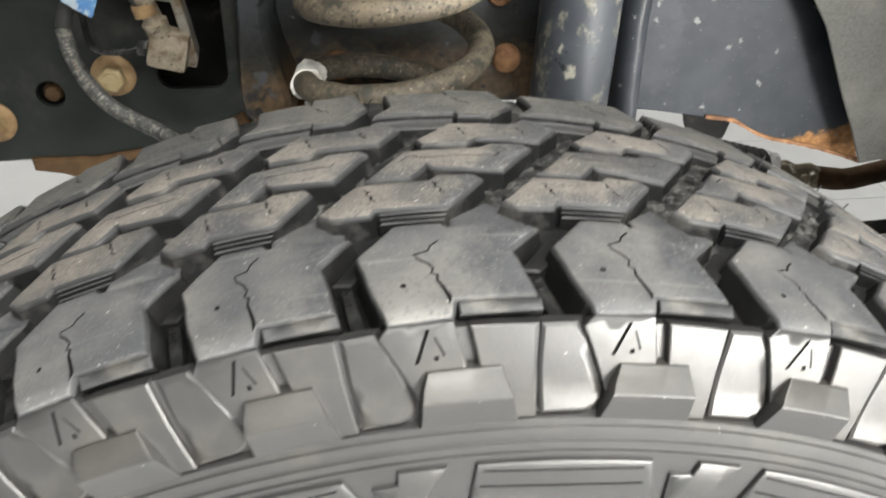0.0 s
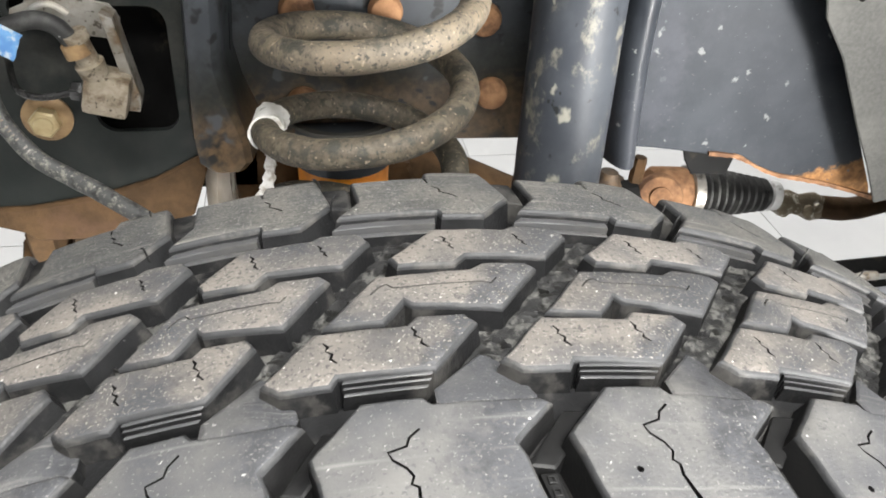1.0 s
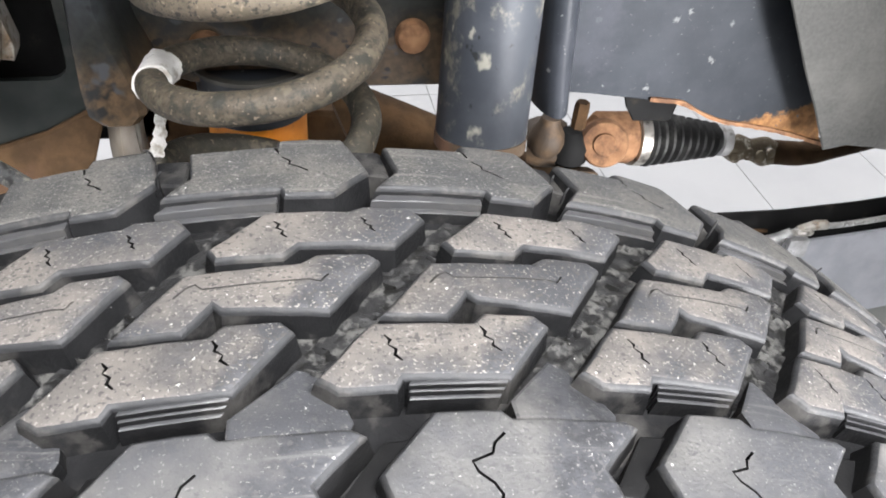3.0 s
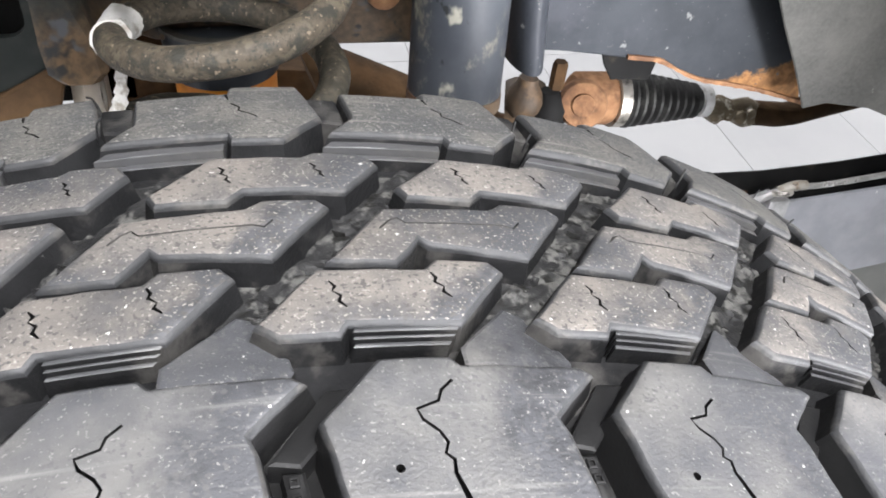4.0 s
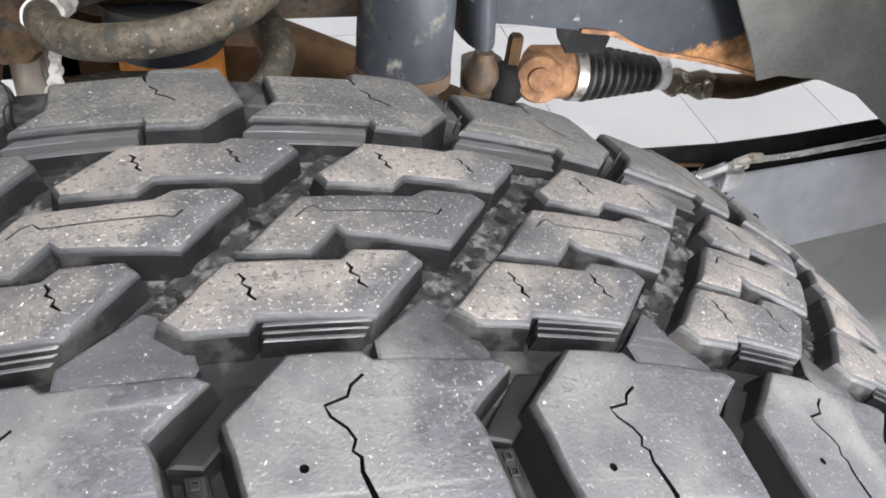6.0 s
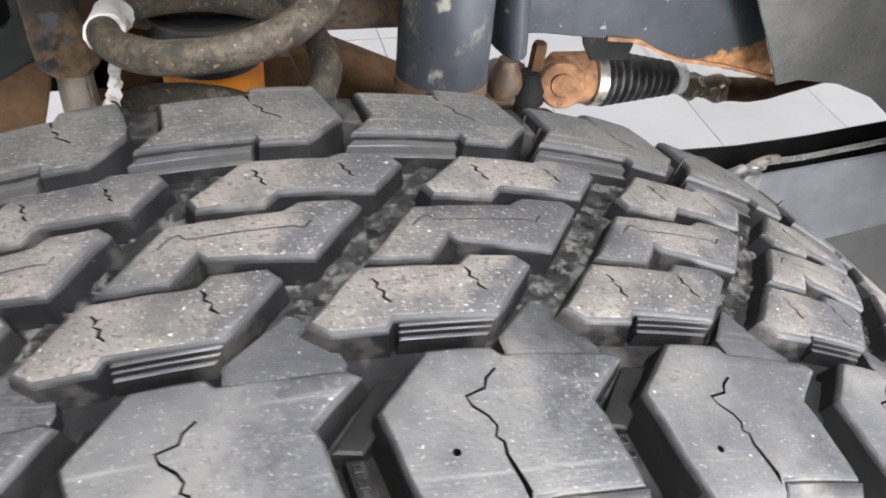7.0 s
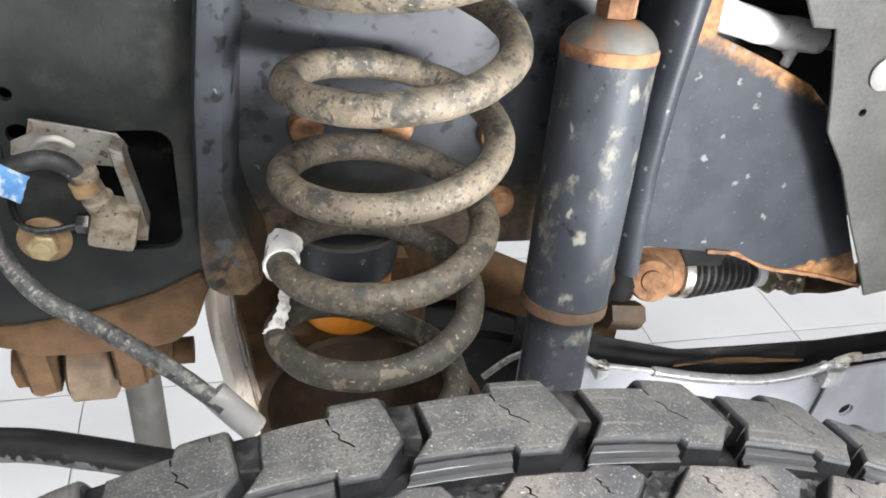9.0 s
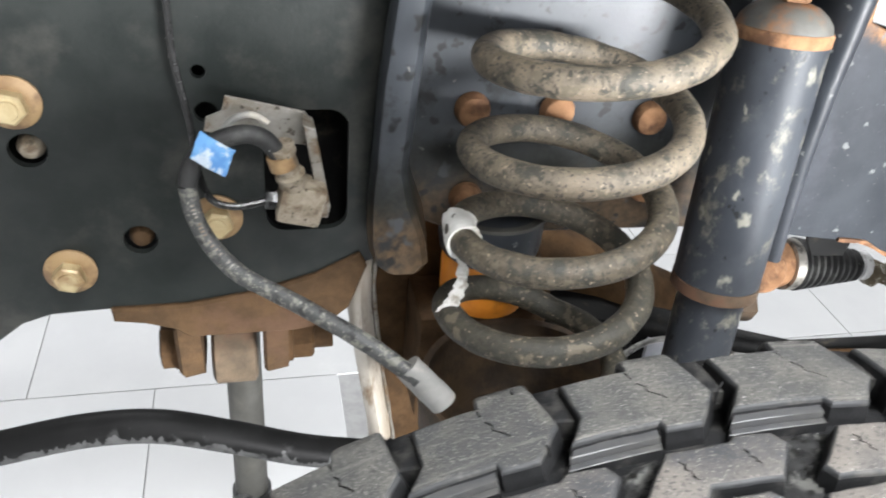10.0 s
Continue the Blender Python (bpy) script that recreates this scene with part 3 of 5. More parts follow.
C_FACE = [(29.2, -13.8), (47.5, 10), (80.5, 11.5), (85.2, 15), (101, 14.8), (104.6, 10.8), (87.5, -11.2), (58.6, -7.2), (56.2, -4.6), (48.8, -15)]
D_FACE = [(53.5, 21), (56, 15.5), (76, 14.5), (81, 20.3), (110, 18.3), (122, 33.5), (118, 40), (102, 41.5), (98, 38.8), (71, 39.3)]
E_FACE = [(-35, 54.2), (-26.5, 67), (-28, 88.5), (3.6, 88.8), (4.2, 106), (29, 106), (30, 92), (35.7, 66), (22, 50), (5.8, 50.2), (4.4, 54.2)]


def near_shoulder(s, odd):
    cut = partial(lug, su=s)
    bm = bmesh.new()
    width = [0.8] * 8 + [0.9, 1.0, 1.2, 1.5, 1.8]
    # every other block has its cut and its pin hole a little further out
    du, dv = (-1.5, -4.4) if odd else (0, 0)
    sipe = [(a + du * (1 - i / 12), b + dv * (1 - i / 12)) for i, (a, b) in enumerate(A_SIPE)]
    cut(bm, A_FACE, 0, [zigzag(sipe, width), circle(39.7 + du * 0.3, -76.9 + dv, 1.1, 8)], rim_slot=3)
    return bm


def shoulder_lip(s):
    lip = lambda u, v: -0.0003 - 0.0024 * (-v - 0.0903) / 0.005
    return lug(bmesh.new(), [(57, -90.5), (85.7, -90.3), (86.5, -94.8), (57.3, -95.4)], edge=0.0005, draft=0.0004, grid=0, top_of=lip, worn=0.0, su=s)


NICK = [0.5, 1.1, 0.4, 0.95, 1.1, 0.5]


def row_b(s):
    cut = partial(lug, su=s)
    bm = bmesh.new()
    b1 = [(29.4, -21.6), (30.8, -23.6), (30, -25.4), (32, -27), (31.4, -29), (33.2, -31)]
    b2 = [(56.6, -18.8), (57.8, -20.8), (57.2, -22.4), (59.4, -24.2), (58.8, -26), (61, -28)]
    cut(bm, B_FACE, 0, [zigzag(b1, NICK), zigzag(b2, NICK[::-1])], seed=3, rim_slot=3)
    for k, (va, vb, h) in enumerate(((-36.6, -37.9, -0.0016), (-38.2, -39.1, -0.0028), (-39.3, -40.6, -0.0042))):
        cut(bm, [(34.5, va), (34, vb), (60.5 - k, vb), (61.5 - k, va)], h, edge=0.0004, draft=0.0004, grid=0, skin=4)
    return bm


def row_c(s):
    bm = bmesh.new()
    mark = [(45.6, -0.6), (48.8, 3.3), (51.3, 4.5), (53.3, 2.0), (68, 2.6), (82.9, 2.8), (86.1, 1.7), (88.5, 4.6)]
    return lug(bm, C_FACE, 0, [zigzag(mark, 0.65)], deep=0.0018, seed=5, rim_slot=3, su=s)


def row_d(s):
    bm = bmesh.new()
    d1 = [(73.6, 33.4), (75.2, 31.6), (74.4, 29.6), (76.4, 27.8), (75.8, 26), (77.4, 24)]
    d2 = [(100.8, 33.6), (102.2, 31.8), (101.6, 30), (103.6, 28.4), (103.2, 27), (104.6, 25.6)]
    return lug(bm, D_FACE, 0, [zigzag(d1, NICK[::-1]), zigzag(d2, NICK)], seed=7, rim_slot=3, su=s)


def far_shoulder(s):
    cut = partial(lug, su=s)
    bm = bmesh.new()
    cut(bm, E_FACE, 0, [zigzag([(4.6, 90), (3.6, 86.5), (4.6, 82)], [1.6, 1.2, 0.6]), zigzag([(5.4, 79), (8.4, 75.5), (8, 72.5), (11.4, 70), (14.4, 66.4)], 0.8)], seed=9, rim_slot=3)
    return bm


def upper_step(s):
    return lug(bmesh.new(), [(-33.5, 54.6), (-37.0, 50.1), (2.8, 50.1), (3.4, 54.6)], -0.0034, edge=0.0004, draft=0.0002, grid=0, su=s)


def lower_step(s):
    return lug(bmesh.new(), [(-37.6, 49.3), (-39.4, 46.2), (2.0, 46.2), (2.5, 49.3)], -0.0056, edge=0.0004, draft=0.0004, grid=0, su=s)


def far_bridge(s):
    return lug(bmesh.new(), [(32.5, 74), (44.5, 71), (45, 88), (43, 101), (29.5, 101), (30, 90)], -0.0048, edge=0.0012, draft=0.0002, grid=0, su=s)


def notch_floor(s):
    return lug(bmesh.new(), [(-27.6, 89.5), (3, 90), (3.5, 106), (-26, 106)], -0.0065, edge=0.001, draft=0.0004, grid=0, su=s)


def groove_bridge(s):
    """The smooth ramp that climbs from the grooves to the shoulder block."""
    bm = bmesh.new()
    ramp = lambda u, v: -0.0005 - 0.0066 * min(1.0, max(0.0, (v + 0.0485) / 0.022)) - 0.0035 * max(0.0, min(1.0, (u / s - 0.077) / 0.01))
    return lug(bm, [(60, -52), (60.3, -43.4), (77.5, -25), (89, -26), (86, -35), (90, -41), (91, -46), (88.5, -52)], edge=0.0008, draft=0.0004, grid=0.004, top_of=ramp, worn=0.9, su=s)


def slot_rib(s):
    cut = partial(lug, su=s)
    bm = bmesh.new()
    cut(bm, [(83.6, -69), (98.2, -50.5), (106, -50.5), (95, -66), (91, -70.5)], -0.0072, edge=0.0008, draft=0.0004, grid=0, skin=1, rim_slot=0)
    cut(bm, [(86.6, -70.8), (91.6, -70.8), (96.0, -97), (91, -97)], -0.0085, edge=0.0008, draft=0.0006, grid=0, skin=1, rim_slot=0)
    for v in (-73.5, -77.5):
        u = 88.6 + (-v - 70.8) * 0.17
        cut(bm, [(u - 1.2, v + 1.2), (u + 1.2, v + 1.2), (u + 1.4, v - 1.2), (u - 1.0, v - 1.2)], -0.0078, [[(u - 0.7, v + 0.7), (u + 0.7, v + 0.7), (u + 0.8, v - 0.7), (u - 0.6, v - 0.7)]],
            edge=0.0002, draft=0.0002, grid=0, deep=0.0006, skin=0)
    return bm


def shoulder_panel(s):
    cut = partial(lug, su=s)
    bm = bmesh.new()
    cut(bm, [(60.2, -100.2), (83.4, -100.6), (84.2, -118), (86.5, -138), (64.2, -138), (63.6, -116)], -0.0006, edge=0.0006, draft=0.0003, grid=0.005, worn=0.0)
    marks = [[(40.2, -112.8), (41.7, -112.8), (46.2, -100.3), (44.8, -100.3)], [(47.0, -110.4), (48.8, -110.4), (49.0, -112.2), (47.2, -112.2)],
             [(47.4, -103.4), (47.9, -103.2), (51.4, -110.4), (50.6, -110.6)]]
    cut(bm, [(32, -97.8), (54.6, -97.8), (56.4, -106.2), (59.2, -117), (60, -138), (44, -138), (41.8, -129), (28.6, -102)], -0.0006, marks, edge=0.0005, draft=0.0003, grid=0.005, worn=0.0, deep=0.0009)
    return bm


def scoop_plate(s):
    bm = bmesh.new()
    dish = lambda u, v: -0.0022 + 0.0016 * max(0.0, (-v - 0.128) / 0.008)
    return lug(bm, [(85.6, -101.6), (98.6, -101.2), (103, -107), (112.0, -128.2), (112.2, -131.3), (110, -134.2), (105.5, -136.2), (88.2, -136.8), (85.9, -118)],
               edge=0.0013, draft=0.0002, grid=0.004, top_of=dish, worn=0.0, su=s)


def shoulder_ledge(s):
    cut = partial(lug, su=s)
    bm = bmesh.new()
    rise = lambda u, v: 0.0002 + 0.0052 * (-v - 0.1155) / 0.0095
    fall = lambda u, v: 0.0054 - 0.0050 * (-v - 0.125) / 0.0134
    cut(bm, [(44.4, -116.2), (42.6, -121), (41.6, -125.1), (75, -125.1), (71.6, -115.8)], edge=0.0003, draft=0.0005, grid=0, top_of=rise, worn=0.0)
    cut(bm, [(41.6, -125.2), (41.4, -131), (40.6, -138.6), (79, -138.6), (75, -125.2)], edge=0.0003, draft=0.0005, grid=0, top_of=fall, worn=0.0)
    return bm


def build_tyre():
    tyre = thing("tyre", "worn dusty black off-road tyre with chunky tread blocks", "tyre", at=(0, 0, R))
    # carcass: grooves, shoulders, sidewalls and beads
    bm = bmesh.new()
    fine = [-0.29 + 0.004 * k for k in range(146)]
    fine = [v for v in fine if not 0.13 < abs(v) < 0.16] + [side * (0.13 + 0.0004 * k) for k in range(76) for side in (-1, 1)]
    fine = sorted(set(round(v, 4) for v in fine))
    N = 234
    rings = [[bm.verts.new(surf(2 * math.pi * R * k / N, v, base_h(v))) for k in range(N)] for v in fine]
    for v, a, b in zip(fine, rings, rings[1:]):
        # the shoulder slots' floors get the near-black that stands for shade
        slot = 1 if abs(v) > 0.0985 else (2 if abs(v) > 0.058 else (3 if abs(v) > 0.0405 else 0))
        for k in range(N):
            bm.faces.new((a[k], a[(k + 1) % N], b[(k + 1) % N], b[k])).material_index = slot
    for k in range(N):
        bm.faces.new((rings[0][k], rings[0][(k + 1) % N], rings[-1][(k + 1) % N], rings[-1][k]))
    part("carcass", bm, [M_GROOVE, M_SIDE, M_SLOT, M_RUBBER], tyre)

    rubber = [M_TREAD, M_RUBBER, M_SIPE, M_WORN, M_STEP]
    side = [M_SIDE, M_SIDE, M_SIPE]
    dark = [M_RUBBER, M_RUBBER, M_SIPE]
    kinds = (("shoulder_block", near_shoulder, [M_TREAD_EDGE, M_CLEAN_SHADED, M_SIPE, M_WORN], -2), ("shoulder_lip", shoulder_lip, [M_WORN, M_CLEAN_SHADED], -2), ("tread_block", row_b, rubber, -2),
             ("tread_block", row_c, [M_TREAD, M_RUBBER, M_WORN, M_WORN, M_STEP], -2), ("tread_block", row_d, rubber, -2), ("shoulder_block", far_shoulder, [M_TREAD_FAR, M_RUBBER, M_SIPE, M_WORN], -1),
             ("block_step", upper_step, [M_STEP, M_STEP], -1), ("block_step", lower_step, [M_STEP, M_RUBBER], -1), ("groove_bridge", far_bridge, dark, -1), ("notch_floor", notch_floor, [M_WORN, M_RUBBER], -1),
             ("groove_bridge", groove_bridge, [M_TREAD_EDGE, M_RUBBER, M_SIPE], -2), ("slot_rib", slot_rib, [M_CLEAN_SHADED, M_CLEAN_SHADED, M_SLOT], -2), ("shoulder_panel", shoulder_panel, side, -2),
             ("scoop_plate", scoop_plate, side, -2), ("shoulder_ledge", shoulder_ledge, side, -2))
    for name, shape, mats, first_short in kinds:
        made = {}
        for start, pull, odd in cells(first_short):
            key = (pull, odd) if shape is near_shoulder else pull
            if key in made:
                ob = new(name, made[key])
            else:
                ob = part(name, shape(pull, odd) if shape is near_shoulder else shape(pull), mats, tyre, "", 40 if name.endswith("block") else 18)
                made[key] = ob.data
            ob.parent = tyre
            ob.matrix_basis = pose(0, 0, 0, 0, degrees(start / 1000 / R), 0)

    # uneven floor of the slanting grooves, with torn moulding fins
    bm = bmesh.new()
    for start, pull, _ in cells(-2):
        rows = []
        for k in range(41):
            v = -40 + 2.1 * k
            mid = start + pull * (73.2 + (v + 37) * 0.83)
            row = []
            for j in range(-5, 6):
                u = mid + 1.7 * j
                rise = 0.0016 * noise.noise(Vector((u * 0.16, v * 0.3, 4.0))) + 0.0008 * noise.noise(Vector((u * 0.5, v * 0.55, 8.0)))
                row.append(bm.verts.new(surf(u / 1000, v / 1000, -0.0086 + rise)))
            rows.append(row)
        for p, q in zip(rows, rows[1:]):
            for j in range(10):
                bm.faces.new((p[j], p[j + 1], q[j + 1], q[j]))
        for k in range(22):
            if random.random() < 0.5:
                continue
            v = -37 + 3.6 * k + random.uniform(-1.2, 1.2)
            u = start + pull * (73.2 + (v + 37) * 0.83) + random.uniform(-3.5, 2.5)
            lean = random.uniform(0.15, 0.7)
            c, d = math.cos(lean), -math.sin(lean)
            n, w = random.uniform(1.0, 2.6), random.uniform(0.15, 0.4)
            lug(bm, [(u + c * n * a - d * w * b, v + d * n * a + c * w * b) for a, b in ((-1, -0.3), (0.2, -1.5), (1, -0.4), (1, 0.4), (0, 0.6), (-1, 0.3))],
                -0.0076 + random.uniform(-0.001, 0.0012), edge=0.0002, draft=0.0005, grid=0, skin=1)
    tagged(part("groove_grit_ribs", bm, [M_GROOVE, M_GROOVE, M_SIPE], tyre, "", 50), kind="stuff")
    # moulding whiskers
    random.seed(11)
    for k in range(-2, 4):
        for u, v in ((-37, 57), (34, 66), (31, 90), (-33, 70)):
            if random.random() < 0.6:
                continue
            u0, v0 = (u + k * PITCH + random.uniform(-2, 2)) / 1000, (v + random.uniform(-3, 3)) / 1000
            bend, n = random.uniform(-0.003, 0.003), random.uniform(0.002, 0.005)
            bm = bmesh.new()
            sweep(bm, spline([surf(u0, v0, -0.004), surf(u0 + bend * 0.3, v0, n * 0.5), surf(u0 + bend, v0 + bend * 0.4, n)], 4), [0.0004] * 8 + [0.0002], 6)
            part("whisker", bm, M_RUBBER, tyre)
    # raised plain shapes round the sidewall
    lines = [[(-6, -160.2), (67, -160.6), (67.4, -161.4), (-6, -161)], [(-7, -168), (70, -168.4), (70.4, -169.4), (-7, -169)]]
    for outline, grooves in (([(-8.5, -157.6), (70.5, -158), (77, -172), (79, -183), (-12, -183)], lines), ([(82, -164.5), (93, -164), (94, -157.6), (114.5, -157.8), (104, -174), (99, -183), (86, -183)], [])):
        bm = bmesh.new()
        lug(bm, outline, 0.0012, grooves, edge=0.0006, draft=0.0004, grid=0, deep=0.0008, worn=0.0)
        first = part("sidewall_bar", bm, side, tyre)
        for k in range(20):
            ob = first if k == 0 else new("sidewall_bar", first.data)
            ob.parent = tyre
            ob.matrix_basis = pose(0, 0, 0, 0, 18 * k, 0)
    return tyre


build_tyre()


# ---------------------------------------------------------------- chassis rail
def build_rail():
    rail = thing("chassis_rail", "black painted steel chassis rail with holes and plated bolts", "chassis rail")
    bm = bmesh.new()
    rim = [(-1.1, 0.60), (-0.46, 0.60), (-0.43, 0.618), (-0.401, 0.645), (-0.382, 0.66), (-0.361, 0.667), (-0.317, 0.669), (-0.264, 0.667), (-0.212, 0.676),
           (-0.163, 0.689), (-0.118, 0.703), (-0.10, 0.72), (-0.09, 0.95), (-0.085, 1.2), (-1.1, 1.2)]
    holes = [rounded(-0.2, -0.14, 0.734, 0.832, 0.014), circle(-0.353, 0.805, 0.0125), circle(-0.29, 0.731, 0.012), circle(-0.24, 0.86, 0.005, 12),
             circle(-0.237, 0.831, 0.008, 12)]
    plate(bm, rim, holes, upright(0.395), 0.006, 0.0015)
    part("web", bm, M_BLACK, rail)
    # near-black backing, so that the rail's holes look shaded inside
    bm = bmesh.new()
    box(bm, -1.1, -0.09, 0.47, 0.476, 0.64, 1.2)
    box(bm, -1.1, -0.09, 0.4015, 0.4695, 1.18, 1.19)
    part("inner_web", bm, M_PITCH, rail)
    for x, z in ((-0.356, 0.84), (-0.341, 0.707), (-0.235, 0.748)):
        bm = bmesh.new()
        hexagon(bm, (x, 0.3905, z), (0, -1, 0), 0.0195, 0.010)
        lathe(bm, [(0, 0.007), (0.0012, 0.0065)], (x, 0.3804, z), (x, 0.37, z), 16)
        bolt = part("flange_bolt", bm, M_BOLT, rail, "yellow zinc hexagon bolt")
        bm = bmesh.new()
        lathe(bm, [(0, 0.0185), (0.002, 0.0185), (0.0045, 0.014), (0.005, 0.011)], (x, 0.3949, z), (x, 0.38, z), 28)
        part("flange", bm, M_COPPER, bolt, "copper-brown flange")
    for x, z in ((-0.353, 0.803), (-0.29, 0.729)):
        bm = bmesh.new()
        lathe(bm, [(0, 0.009), (0.02, 0.009), (0.026, 0.006), (0.028, 0.001)], (x, 0.425, z), (x, 0.395, z), 20)
        part("bolt_end", bm, M_CASTING if z > 0.75 else M_RUST_MID, rail, "dull bolt end inside a hole")
    return rail


build_rail()


def build_tower():
    tower = thing("spring_tower", "blue-grey painted spring tower with a rusty lower lip", "bracket")
    # strip in front, its side wall and the plate behind the spring
    bm = bmesh.new()
    rows = [(0.722, -0.118, -0.09), (0.728, -0.126, -0.084), (0.745, -0.1285, -0.086), (0.775, -0.1285, -0.097), (0.80, -0.127, -0.102), (0.86, -0.124, -0.098), (0.933, -0.116, -0.092), (1.02, -0.106, -0.082), (1.18, -0.088, -0.064)]
    cols = []
    for z, x0, x1 in rows:
        lip = max(0.0, (0.76 - z) / 0.04) * 0.012
        ring = [(x0 + 0.004, 0.3945, z), (x0, 0.372, z), (x0 + 0.003, 0.361 - lip, z), (x0 + 0.008, 0.358 - lip, z), (x1 - 0.006, 0.358 - lip, z), (x1 - 0.001, 0.362 - lip, z),
                (x1 + 0.002, 0.372, z), (x1 + 0.006, 0.409, z), (x1 + 0.003, 0.4125, z), (x1 - 0.003, 0.376, z), (x1 - 0.009, 0.364 - lip, z), (x0 + 0.009, 0.364 - lip, z), (x0 + 0.005, 0.374, z), (x0 + 0.009, 0.3945, z)]
        cols.append([bm.verts.new(p) for p in ring])
    n = len(cols[0])
    for a, b in zip(cols, cols[1:]):
        for k in range(n):
            bm.faces.new((a[k], a[(k + 1) % n], b[(k + 1) % n], b[k]))
    bm.faces.new(cols[0])
    bm.faces.new(cols[-1])
    part("flange", bm, M_GLOSS, tower)
    bm = bmesh.new()
    rim = [(-0.108, 0.74), (-0.06, 0.72), (0.0, 0.712), (0.112, 0.71), (0.19, 0.708), (0.21, 0.75), (0.21, 1.18), (-0.068, 1.18), (-0.1, 0.93)]
    plate(bm, rim, [], upright(0.411), 0.006, 0.0015)
    part("back_plate", bm, M_GLOSS, tower)
    for x, z in ((-0.047, 0.824), (0.0195, 0.822), (0.107, 0.753), (0.097, 0.815), (-0.045, 0.748)):
        bm = bmesh.new()
        lathe(bm, [(0, 0.0135), (0.004, 0.0135), (0.009, 0.0115), (0.0115, 0.006), (0.012, 0.001)], (x, 0.411, z), (x, 0.39, z), 24)
        part("rivet", bm, M_RUST, tower, "rusty domed rivet head")
    return tower


build_tower()


# ---------------------------------------------------------------- spring, shock absorber
def build_spring():
    spring = thing("coil_spring", "muddy grey-brown coil spring with a torn white paper tag", "coil spring")
    turn, z0 = 0.0622, 0.741
    pts, seg = [], 64
    for k in range(int(-1.3 * seg), int(4.3 * seg)):
        t = k / seg
        z = z0 + turn * t if t > -0.5 else (0.7099 + (t + 0.5) * 0.136 if t > -0.85 else 0.6623)
        cx, rad = -0.0065 + (z - 0.741) * 0.062, 0.0675
        a = 2 * math.pi * t
        pts.append(Vector((cx + rad * math.cos(a), 0.3145 + (z - 0.741) * 0.03 + rad * math.sin(a), z)))
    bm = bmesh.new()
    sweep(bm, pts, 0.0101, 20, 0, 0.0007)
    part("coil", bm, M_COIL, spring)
    bm = bmesh.new()
    k0 = int((1.3 + 0.445) * seg)
    sweep(bm, pts[k0:k0 + 6], [0.0117, 0.0112, 0.0110, 0.0112, 0.0114, 0.0119], 26, 0, 0.0022, 4)
    for v in bm.verts:
        v.co += 0.0016 * noise.noise_vector(v.co * 260)
    part("paper_tag", bm, M_WHITE_TAG, spring, "torn white paper tag")
    bm = bmesh.new()
    strip = spline([(-0.070, 0.314, 0.757), (-0.071, 0.306, 0.742), (-0.075, 0.306, 0.728), (-0.080, 0.308, 0.716)], 6)
    side = Vector((0.9, -0.3, 0.25)).normalized()
    rows = [(p - side * (0.003 + 0.0045 * k / len(strip) + 0.001 * math.sin(k * 2.1)), p + side * (0.003 + 0.0045 * k / len(strip) + 0.001 * math.cos(k * 1.7))) for k, p in enumerate(strip)]
    vv = [[bm.verts.new(q + Vector((0, dy, 0))) for q in r for dy in (0, 0.0006)] for r in rows]
    for a, b in zip(vv, vv[1:]):
        for i, j in ((0, 2), (2, 3), (3, 1), (1, 0)):
            bm.faces.new((a[i], a[j], b[j], b[i]))
    bm.faces.new([vv[0][i] for i in (0, 2, 3, 1)])
    bm.faces.new([vv[-1][i] for i in (0, 2, 3, 1)])
    part("tag_strip", bm, M_WHITE_TAG, spring, "torn white paper tag")
    return spring


build_spring()


def build_shock():
    shock = thing("shock_absorber", "dark grey shock absorber with chipped paint and rusty ends", "shock absorber")
    top, low = Vector((0.157, 0.362, 0.908)), Vector((0.1475, 0.336, 0.698))
    d = (top - low).normalized()
    r = 0.0335
    bm = bmesh.new()
    h = (top - low).length
    lathe(bm, [(0.012, r), (h - 0.012, r)], low, top, 48)
    part("body", bm, M_SHOCK, shock)
    bm = bmesh.new()
    lathe(bm, [(0, r - 0.003), (0.002, r + 0.0006), (0.0118, r + 0.0006)], low, top, 48)
    part("lower_rim", bm, M_RUST_DIRT, shock, "rusty lower rim")
    bm = bmesh.new()
    lathe(bm, [(h - 0.0118, r + 0.0006), (h - 0.005, r + 0.0008), (h - 0.003, r - 0.0005)], low, top, 48)
    part("upper_rim", bm, M_RUST, shock, "rusty upper rim")
    bm = bmesh.new()
    lathe(bm, [(h - 0.0028, r - 0.0006), (h + 0.002, r - 0.0022), (h + 0.007, r - 0.006), (h + 0.012, r - 0.013), (h + 0.0145, r - 0.021), (h + 0.015, 0.006)], low, top, 48)
    part("dome", bm, M_DOME, shock, "stained domed cap")
    bm = bmesh.new()
    hexagon(bm, low + d * (h + 0.0151), d, 0.024, 0.018)
    part("nut", bm, M_RUST, shock, "rusty nut")
    bm = bmesh.new()
    lathe(bm, [(h + 0.0335, 0.026), (h + 0.036, 0.0265), (h + 0.0365, 0.006)], low, top, 32)
    part("washer", bm, M_STEEL, shock, "pale steel washer")
    bm = bmesh.new()
    lathe(bm, [(-0.19, 0.0265), (-0.0005, 0.0265)], low, top, 40)
    part("lower_tube", bm, M_SHOCK, shock)
    return shock


build_shock()


